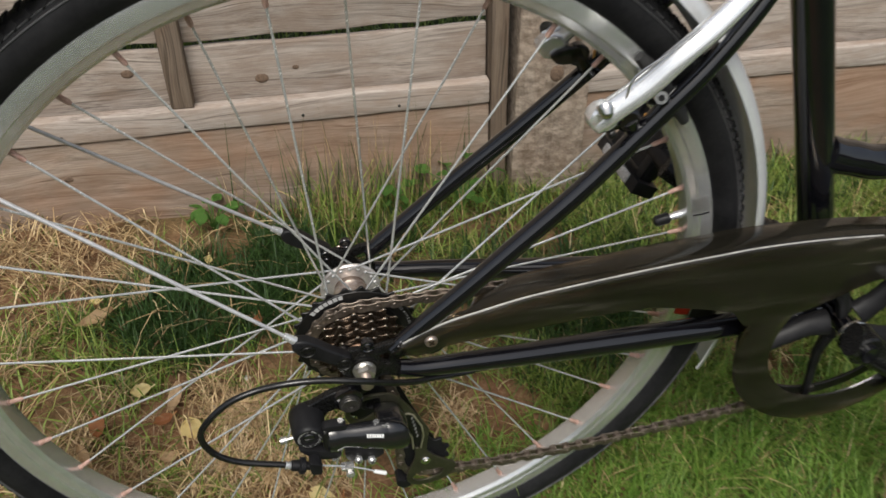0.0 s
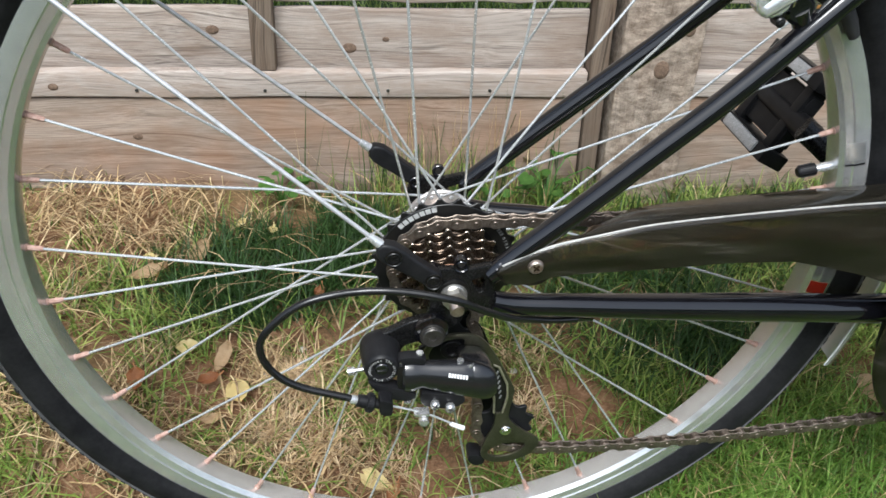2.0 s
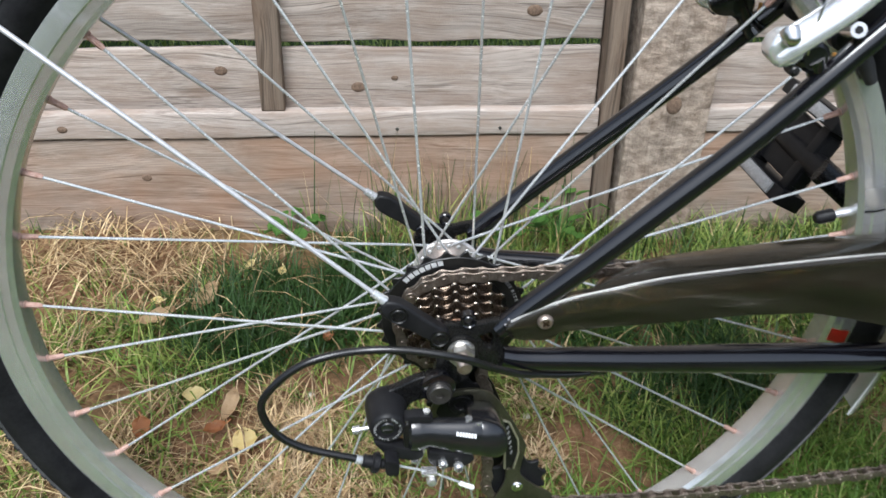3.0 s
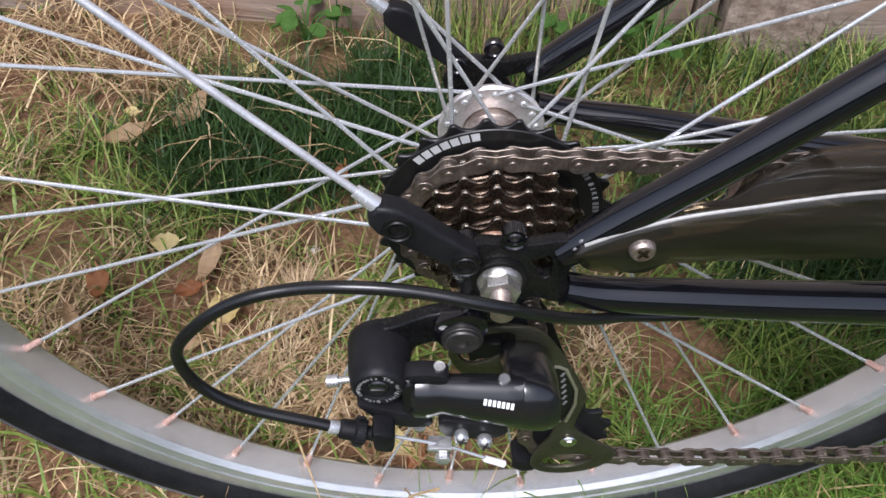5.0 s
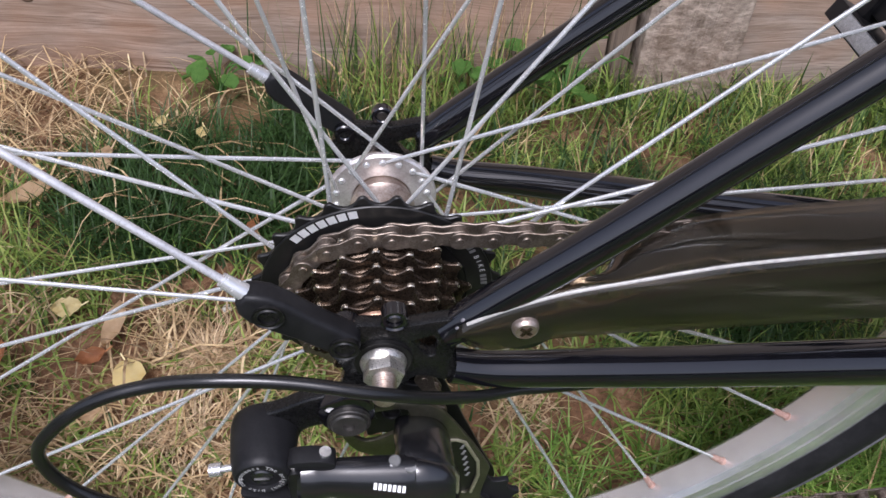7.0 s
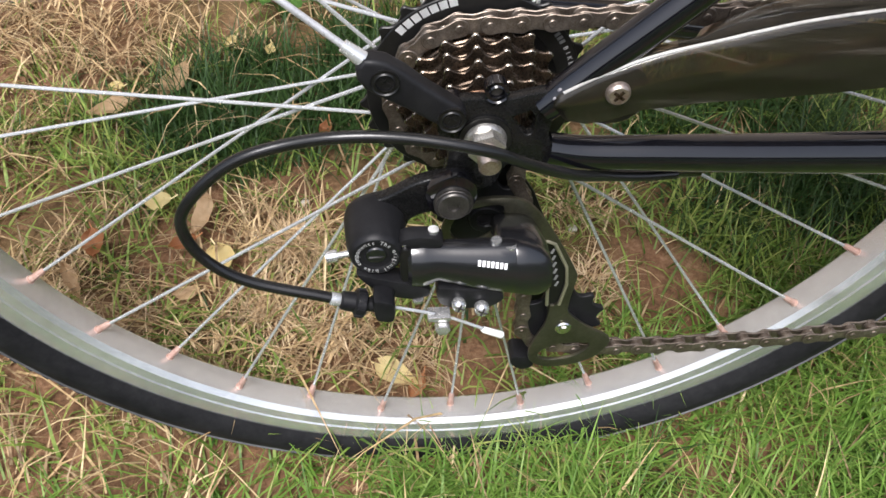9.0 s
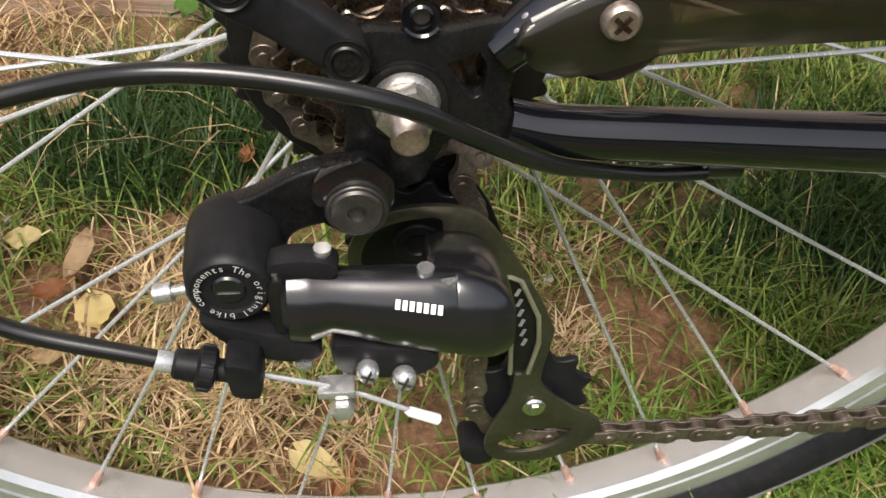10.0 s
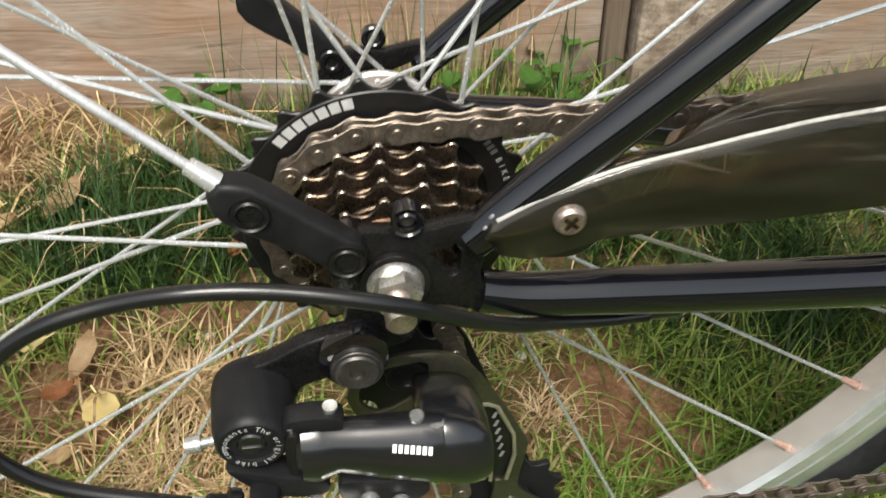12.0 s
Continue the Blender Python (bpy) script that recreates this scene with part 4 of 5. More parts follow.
def outer_link():
    """The glossy link: a rounded bar, swelling towards the front."""
    stations = [(-0.0338, -0.0512, 0.0086, 0.0050), (-0.0322, -0.0514, 0.0108, 0.0095), (-0.0270, -0.0514, 0.0112, 0.0108), (-0.0255, -0.0514, 0.0108, 0.0100), (-0.0205, -0.0508, 0.0092, 0.0066), (-0.0140, -0.0520, 0.0100, 0.0080), (-0.0040, -0.0540, 0.0114, 0.0105), (0.0060, -0.0556, 0.0126, 0.0115), (0.0128, -0.0568, 0.0133, 0.0118), (0.0132, -0.0569, 0.0129, 0.0113), (0.0138, -0.0570, 0.0132, 0.0116),
                (0.0190, -0.0585, 0.0135, 0.0105), (0.0240, -0.0600, 0.0128, 0.0080), (0.0280, -0.0610, 0.0105, 0.0050), (0.0300, -0.0612, 0.0070, 0.0020)]
    bm, rings = bmesh.new(), []
    for f, u, hu, hn in stations:
        r = []
        for n, t in ((-0.0775, 0.92), (-0.0800, 1.0), (-0.0828, 1.0), (-0.0855, 0.90), (-0.0880, 0.70), (-0.0900, 0.42), (-0.0912, 0.10), (-0.0915, -0.22), (-0.0910, -0.55), (-0.0896, -0.82), (-0.0868, -0.97), (-0.0830, -1.0), (-0.0790, -0.95), (-0.0770, -0.4), (-0.0768, 0.3)):
            r.append(bm.verts.new((f, -0.0845 + (n + 0.0845) * (0.55 + 0.45 * hn / 0.0118), u + hu * t)))
        rings.append(r)
    for r0, r1 in zip(rings, rings[1:]):
        for k in range(15):
            bm.faces.new((r0[k], r0[(k + 1) % 15], r1[(k + 1) % 15], r1[k]))
    bm.faces.new(rings[0])
    bm.faces.new(rings[-1][::-1])
    return bm


part("outer_link_arm", outer_link(), M["gloss_plastic"], mech, "glossy black link with a white mark", sharp=30)
for k in range(7):
    f = -0.0016 + 0.0019 * k
    part("printed_mark", moved(box((0.0013, 0.0004, 0.0027), (0, 0, 0), 0), Matrix.Translation((f - 0.0015, -0.0892 - 0.00016 * k, -0.0478 - 0.00030 * k)) @ pose(0, 0, 0, -38, 0, 0) @ pose(0, 0, 0, 0, 7, 0)), M["white"], mech, "white printed mark")
part("link_hinge", prism(rounded([(-0.0368, -0.0420), (-0.0330, -0.0410), (-0.0322, -0.0480), (-0.0325, -0.0590), (-0.0362, -0.0600), (-0.0372, -0.0520)], 3), -0.0770, -0.0868, 0.0008), M["black_steel"], mech, "black hinge block of the link")
for u in (-0.0404, -0.0608):
    part("hinge_pin", moved(lathe([(0, -0.0012), (0.0013, -0.0012), (0.0018, -0.0004), (0.0018, 0.0012), (0, 0.0012)], 14), Matrix.Translation((-0.0352, -0.0835, u)) @ pose(0, 0, 0, 90, 0, 0)), M["chrome"], mech)


def front_knuckle():
    """Rounded block that narrows towards the wheel."""
    near = rounded([(0.0060, -0.0480), (0.0150, -0.0455), (0.0240, -0.0480), (0.0300, -0.0560), (0.0315, -0.0660), (0.0290, -0.0760), (0.0220, -0.0820), (0.0140, -0.0800), (0.0080, -0.0700)], 4)
    bm, rings = bmesh.new(), []
    for n, k in ((-0.0520, 0.86), (-0.0535, 0.95), (-0.0600, 1.0), (-0.0700, 1.0), (-0.0770, 0.96), (-0.0800, 0.86), (-0.0812, 0.70)):
        rings.append([bm.verts.new((0.0190 + (f - 0.0190) * k, n, -0.0640 + (u + 0.0640) * k - (n + 0.0700) * 0.35)) for f, u in near])
    for r0, r1 in zip(rings, rings[1:]):
        for i in range(len(near)):
            bm.faces.new((r0[i], r0[(i + 1) % len(near)], r1[(i + 1) % len(near)], r1[i]))
    bm.faces.new(rings[0])
    bm.faces.new(rings[-1][::-1])
    return bm


part("front_knuckle", front_knuckle(), M["gloss_plastic"], mech, "black plastic knuckle")
part("clamp_plate", prism(rounded([(-0.0205, -0.0635), (-0.0080, -0.0650), (0.0050, -0.0665), (0.0090, -0.0720), (0.0020, -0.0775), (-0.0120, -0.0770), (-0.0200, -0.0730)], 3), -0.0800, -0.0890, 0.0010), M["plastic"], mech)
for f, u, n, r in ((-0.0115, -0.0720, -0.0905, 0.0033), (-0.0012, -0.0748, -0.0910, 0.0035)):
    screw = part("limit_screw", moved(lathe([(0, -0.0042), (r * 0.55, -0.0038), (r * 0.9, -0.0026), (r, -0.0012), (r, 0.0006), (r * 0.6, 0.0008), (r * 0.6, 0.0080), (0, 0.0080)], 24), Matrix.Translation((f, n, u)) @ pose(0, 0, 0, -16, 0, 0)), M["bright_zinc"], mech, "shiny cross-head screw", sharp=50)
    for turn in (25, 115):
        part("cross_slot", moved(box((r * 1.2, 0.0008, 0.0007), (0, -0.0041, 0), 0), Matrix.Translation((f, n, u)) @ pose(0, 0, 0, -16, 0, 0) @ pose(0, 0, 0, 0, turn, 0)), M["dark_bolt"], screw)
for f, u, n in ((-0.0225, -0.0352, -0.0810), (0.0048, -0.0428, -0.0815), (0.0110, -0.0450, -0.0835)):
    part("link_pin", moved(lathe([(0, -0.0015), (0.0016, -0.0015), (0.0024, -0.0005), (0.0024, 0.0012), (0, 0.0012)], 16), Matrix.Translation((f, n, u)) @ pose(0, 0, 0, 90, 0, 0)), M["bright_zinc"], mech)
part("link_pin", moved(lathe([(0, -0.0015), (0.0018, -0.0015), (0.0026, -0.0005), (0.0026, 0.0012), (0, 0.0012)], 16), Matrix.Translation((-0.0295, -0.0860, -0.0728)) @ pose(0, 0, 0, 90, 0, 0)), M["bright_zinc"], mech)
part("adjuster_screw", tube([(-0.0560, -0.0760, -0.0510), (-0.0640, -0.0760, -0.0525), (-0.0642, -0.0760, -0.0525), (-0.0690, -0.0760, -0.0533)], [0.0016, 0.0016, 0.0029, 0.0029], 12), M["bright_zinc"], mech, "shiny adjuster screw")
part("cable_clamp", join(box((0.0105, 0.0070, 0.0030), (-0.0205, -0.0915, -0.0775), 0.0008), hex_head(0.0034, -0.0890, -0.0975, -0.0190, -0.0825)), M["bright_zinc"], mech, "plated cable clamp bolt")
part("inner_cable", tube([(-0.0400, -0.0925, -0.0700), (-0.0250, -0.0920, -0.0755), (-0.0130, -0.0918, -0.0810), (0.0, -0.0916, -0.0890), (0.0080, -0.0916, -0.0938)], 0.0008, 8), M["zinc"], mech, "bare steel gear cable")
part("cable_tip", tube([(-0.0005, -0.0916, -0.0893), (0.0005, -0.0916, -0.0899), (0.0092, -0.0916, -0.0945), (0.0100, -0.0916, -0.0949)], [0.0010, 0.0016, 0.0018, 0.0008], 10), M["white"], mech, "silver crimped cable tip")
part("barrel_adjuster", tube([(f, -0.0925, -0.0680 - (f + 0.0480) * 0.30) for f in (-0.0470, -0.0524, -0.0526, -0.0534, -0.0568, -0.0575, -0.0577, -0.0628, -0.0636)], [0.0032, 0.0032, 0.0052, 0.0061, 0.0061, 0.0052, 0.0045, 0.0042, 0.0034], 20), M["plastic"], mech, "black flanged barrel adjuster", sharp=35)
for k in range(10):
    a = 36 * k
    part("grip_rib", moved(box((0.0034, 0.0012, 0.0010), (0, 0, 0), 0.0003), Matrix.Translation((-0.0551, -0.0925, -0.0659)) @ pose(0, 0, 0, a, 17, 0) @ Matrix.Translation((0, 0, 0.0062))), M["plastic"], mech)
part("ferrule", tube([(-0.0630, -0.0925, -0.0634), (-0.0640, -0.0925, -0.0631), (-0.0676, -0.0926, -0.0618), (-0.0680, -0.0926, -0.0617)], [0.0022, 0.0030, 0.0030, 0.0024], 16), M["zinc"], mech, "silver ferrule")
loop = smooth_line([(0.0895, -0.0540, -0.0320), (0.0734, -0.0560, -0.0309), (0.0560, -0.0600, -0.0265), (0.0379, -0.0690, -0.0175), (0.0170, -0.0800, -0.0020), (-0.0041, -0.0880, 0.0130), (-0.0325, -0.0870, 0.0190), (-0.0560, -0.0860, 0.0200),
                    (-0.0780, -0.0840, 0.0160), (-0.0985, -0.0855, 0.0100), (-0.1150, -0.0870, -0.0035), (-0.1235, -0.0880, -0.0185), (-0.1180, -0.0895, -0.0365), (-0.1010, -0.0910, -0.0505), (-0.0665, -0.0927, -0.0617)], 8)
part("cable_housing", tube(loop, 0.0025, 14), M["housing"], mech, "glossy black looping cable housing")
part("stop_ferrule", tube([(0.0870, -0.0548, -0.0331), (0.0892, -0.0540, -0.0337)], 0.0031, 14), M["zinc"], bike, "silver ferrule")
part("housing_stop", tube([(0.0890, -0.0540, -0.0337), (0.0893, -0.0540, -0.0337), (0.1010, -0.0525, -0.0350), (0.1014, -0.0525, -0.0350)], [0.0030, 0.0040, 0.0040, 0.0026], 14), M["gloss_plastic"], bike, "black cable stop under the chain stay")
part("bare_cable", tube([(0.1000, -0.0527, -0.0349), (0.20, -0.048, -0.0445), (0.40, -0.030, -0.0720)], 0.0008, 8), M["zinc"], bike, "bare steel gear cable")

# cage and pulleys
plate_out = [(-0.0165, -0.0700), (-0.0150, -0.0600), (-0.0095, -0.0520), (0.0020, -0.0480), (0.0150, -0.0480), (0.0240, -0.0520), (0.0320, -0.0620), (0.0430, -0.0815), (0.0520, -0.1000), (0.0528, -0.1060), (0.0510, -0.1250), (0.0530, -0.1330), (0.0640, -0.1440), (0.0770, -0.1540),
             (0.0760, -0.1630), (0.0700, -0.1710), (0.0600, -0.1760), (0.0480, -0.1775), (0.0385, -0.1750), (0.0335, -0.1690), (0.0335, -0.1600), (0.0365, -0.1490), (0.0400, -0.1390), (0.0408, -0.1260), (0.0385, -0.1130), (0.0310, -0.1020), (0.0200, -0.0950), (0.0060, -0.0900), (-0.0090, -0.0840)]
cage_slots = [rounded([(0.0390, -0.1640), (0.0460, -0.1580), (0.0560, -0.1570), (0.0660, -0.1580), (0.0650, -0.1640), (0.0570, -0.1695), (0.0470, -0.1710), (0.0400, -0.1690)], 3),
              rounded([(-0.0122, -0.0690), (-0.0108, -0.0610), (-0.0060, -0.0555), (0.0030, -0.0525), (0.0120, -0.0530), (0.0110, -0.0640), (0.0040, -0.0720), (-0.0060, -0.0760)], 3),
              rounded([(0.0330, -0.0780), (0.0380, -0.0800), (0.0455, -0.0960), (0.0470, -0.1080), (0.0450, -0.1230), (0.0400, -0.1230), (0.0390, -0.1080), (0.0330, -0.0930)], 3)]
cage = part("cage", holed(rounded(plate_out, 3), cage_slots, -0.0555, -0.0533), M["cage"], mech, "polished olive-grey metal cage plate", sharp=35)
cage.matrix_basis = Matrix.Translation((0, 0.0015, 0.0050))
part("cage_print", prism(rounded([(0.0330, -0.0780), (0.0380, -0.0800), (0.0455, -0.0960), (0.0470, -0.1080), (0.0450, -0.1230), (0.0400, -0.1230), (0.0390, -0.1080), (0.0330, -0.0930)], 3), -0.0526, -0.0540, 0), M["black_steel"], cage, "black printed panel")
for k in range(6):
    q = Vector((0.0385 + 0.0009 * k, -0.0543, -0.0850 - 0.0048 * k))
    part("printed_mark", moved(box((0.0013, 0.0002, 0.0034), (0, 0, 0), 0), Matrix.Translation(q) @ pose(0, 0, 0, 0, 20, 0)), M["grey_print"], cage, "pale printed mark")
for line in ([(0.0300, -0.0768), (0.0350, -0.0768), (0.0388, -0.0788), (0.0464, -0.0955), (0.0479, -0.1080), (0.0457, -0.1238)], [(0.0318, -0.0938), (0.0382, -0.1085), (0.0392, -0.1236)]):
    part("cage_lip", tube([(f, -0.0556, u) for f, u in line], 0.0009, 8), M["cage_lip"], cage, "bright worn edge of the cage")
part("cage_bolt", join(disc(0.0045, -0.0555, -0.0572, 0.0499, -0.1425, 0.0008), disc(0.0026, -0.0570, -0.0580, 0.0499, -0.1425, 0.0004, 6)), M["chrome"], cage, "plated pulley bolt")
part("inner_plate", prism(rounded([(-0.0120, -0.0680), (0.0020, -0.0520), (0.0250, -0.0560), (0.0420, -0.0950), (0.0560, -0.1300), (0.0640, -0.1500), (0.0600, -0.1680), (0.0450, -0.1740), (0.0320, -0.1640), (0.0280, -0.1350), (0.0120, -0.1000), (-0.0060, -0.0860)], 3), -0.0290, -0.0310, 0.0005), M["black_steel"], cage)
for f, u, n in ((0.0060, -0.0730, -0.0390), (0.0499, -0.1425, -0.0485)):
    p = sprocket(11, 0.0195, 0.0235, n, 0.0030)
    part("pulley", join(at(p, f, 0, u), at(ring(0.004, 0.008, n - 0.004, n + 0.004), f, 0, u)), M["plastic"], cage, "black toothed pulley")
part("chain_pin", prism(rounded([(0.0270, -0.1740), (0.0370, -0.1770), (0.0380, -0.1840), (0.0310, -0.1860), (0.0250, -0.1800)], 3), -0.0360, -0.0500, 0.0010), M["plastic"], cage)

# -- chain guard
GUARD_RIDGE = [(0.0262, 0.0140), (0.0274, 0.0172), (0.0297, 0.0197), (0.0405, 0.0258), (0.0518, 0.0311), (0.0669, 0.0365), (0.0880, 0.0415), (0.1067, 0.0459), (0.1285, 0.0500), (0.1760, 0.0555), (0.2370, 0.0612), (0.2776, 0.0640), (0.3110, 0.0660), (0.36, 0.0655), (0.42, 0.0615), (0.50, 0.048), (0.55, 0.024)]


def chain_guard():
    ridge = smooth_line([(f, 0, u) for f, u in GUARD_RIDGE], 6)
    low = [(0.0262, 0.0125), (0.0274, 0.0105), (0.0317, 0.0055), (0.0409, 0.0031), (0.050, 0.0045), (0.0637, 0.0092), (0.0871, 0.0116), (0.1195, 0.0130), (0.1449, 0.0146), (0.18, 0.0175), (0.23, 0.0175), (0.2528, 0.0125), (0.28, 0.0060), (0.306, -0.0028), (0.318, -0.0200), (0.345, -0.0200), (0.38, -0.012), (0.435, 0.012), (0.50, 0.0), (0.56, -0.01)]

    def under(f):
        for (a, b), (c, d) in zip(low, low[1:]):
            if f <= c:
                return b + (d - b) * (f - a) / (c - a)
        return low[-1][1]
    bm, rows = bmesh.new(), []
    for q in ridge:
        f, u = q.x, q.z
        b = min(under(f), u - 0.0012)
        deep = min(1.0, max(0.0, (f - 0.076) / 0.018))
        fall = 0.0085 + 0.0220 * math.exp(-(max(0.0, f - 0.084) / 0.014))
        wide = 0.003 + 0.030 * deep
        rows.append([bm.verts.new((f, n, z)) for n, z in ((-0.0665, b), (-0.0680, b + (u - b) * 0.3), (-0.0691, u - (u - b) * (0.45 - 0.28 * deep)), (-0.0684, u - min(0.0032, (u - b) * 0.25)), (-0.0669, u - min(0.0012, (u - b) * 0.1)), (-0.0645, u),
                                                          (-0.0645 + wide * 0.5, u - fall * 0.30 * deep), (-0.0645 + wide, u - fall * deep))])
    for r, s in zip(rows, rows[1:]):
        for i in range(7):
            bm.faces.new((r[i], r[i + 1], s[i + 1], s[i]))
    bmesh.ops.recalc_face_normals(bm, faces=bm.faces)
    bmesh.ops.solidify(bm, geom=bm.faces[:], thickness=0.0014)
    return bm


cover = part("chain_guard", chain_guard(), M["smoked"], bike, "smoked see-through plastic chain guard", sharp=75)
# thin pale tube: the ridge's highlight, put in as colour
part("guard_edge", tube(smooth_line([(f, -0.0668, u - 0.0008) for f, u in GUARD_RIDGE[2:15]], 6), 0.0007, 8, 0.7), M["ridge_glint"], cover, "pale strip painted as the highlight on the guard ridge")
part("guard_disc", at(lathe([(0.0790, -0.0640), (0.0800, -0.0655), (0.0860, -0.0665), (0.1050, -0.0665), (0.1105, -0.0650), (0.1120, -0.0615), (0.1105, -0.0615), (0.1095, -0.0640), (0.1040, -0.0652), (0.0860, -0.0652), (0.0805, -0.0640)], 96, True), BB[0], 0, BB[1]), M["smoked"], cover, "smoked plastic ring round the chainring")
part("guard_mount", join(disc(0.0142, -0.0560, -0.0660, 0.0515, 0.0150, 0.002, 36), prism([(0.034, 0.004), (0.050, 0.002), (0.056, 0.022), (0.036, 0.016)], -0.0580, -0.0640, 0.001)), M["paint"], cover, "black guard mount")
bolt = part("guard_bolt", at(lathe([(0, -0.0712), (0.0018, -0.0716), (0.0038, -0.0719), (0.0046, -0.0712), (0.0050, -0.0702), (0.0051, -0.0690), (0, -0.0690)], 32), 0.0507, 0, 0.0200), M["hub_shell"], cover, "plated cross-head bolt")
part("cross_slot", join(*[moved(box((0.0052, 0.0009, 0.0012), (0, 0, 0), 0), Matrix.Translation((0.0507, -0.0717, 0.0200)) @ pose(0, 0, 0, 0, a, 0)) for a in (38, 128)]), M["sprocket"], bolt)

# -- crank set
ring_part = part("chainring", at(ring(0.0880, 0.0995, -0.0455, -0.0425, sides=96), BB[0], 0, BB[1]), M["black_steel"], bike, "black chainring with curved arms")
for k in range(5):
    a = 72 * k + 28
    pts = [Vector((BB[0], -0.047, BB[1])) + polar(r, a + d) for r, d in ((0.015, 0), (0.035, 6), (0.060, 16), (0.078, 20), (0.092, 22))]
    part("spider_arm", tube(pts, [0.0120, 0.0100, 0.0085, 0.0080, 0.0095], 12, 0.5), M["plastic"], ring_part)
    q = Vector((BB[0], 0, BB[1])) + polar(0.084, a + 21)
    part("ring_bolt", disc(0.0042, -0.0500, -0.0530, q.x, q.z), M["dark_bolt"], ring_part)
way = Vector((0.122, 0, -0.092)).normalized()
for s, sign in ((-1, 1), (1, -1)):
    a = Vector((BB[0], s * 0.078, BB[1]))
    e = a + way * sign * 0.153 + Vector((0, s * 0.006, 0))
    arm_part = part("crank", join(tube([a - way * sign * 0.016, a + way * sign * 0.02, a + way * sign * 0.15, e + way * sign * 0.012], [0.0155, 0.0150, 0.0115, 0.0120], 18, 0.62), disc(0.016, s * 0.0660, s * 0.0880, BB[0], BB[1], 0.002)), M["black_enamel"], bike, "black crank arm")
    part("crank_bolt", disc(0.0075, s * 0.0880, s * 0.0905, BB[0], BB[1]), M["chrome"], arm_part)
    # pedal
    ped = part("pedal", tube([e, e + Vector((0, s * 0.105, 0))], [0.0105, 0.0085], 16), M["plastic"], arm_part, "black plastic pedal with grey reflectors")
    tilt = pose(0, 0, 0, 0, -64, 0)
    def block(size, c):
        return moved(box(size, c, 0.002), Matrix.Translation(e) @ tilt)
    for g in (-1, 1):
        part("pedal_side", block((0.014, 0.090, 0.026), (g * 0.036, s * 0.062, 0)), M["plastic"], arm_part)
        part("pedal_reflector", block((0.011, 0.060, 0.003), (g * 0.036, s * 0.062, 0.0135)), M["reflector"], arm_part, "grey reflector strip")
        part("pedal_core", block((0.050, 0.075, 0.013), (0, s * 0.060, -0.002)), M["plastic"], arm_part) if g > 0 else None
        part("pedal_end", block((0.072, 0.012, 0.016), (0, s * (0.060 + g * 0.030), 0)), M["plastic"], arm_part)

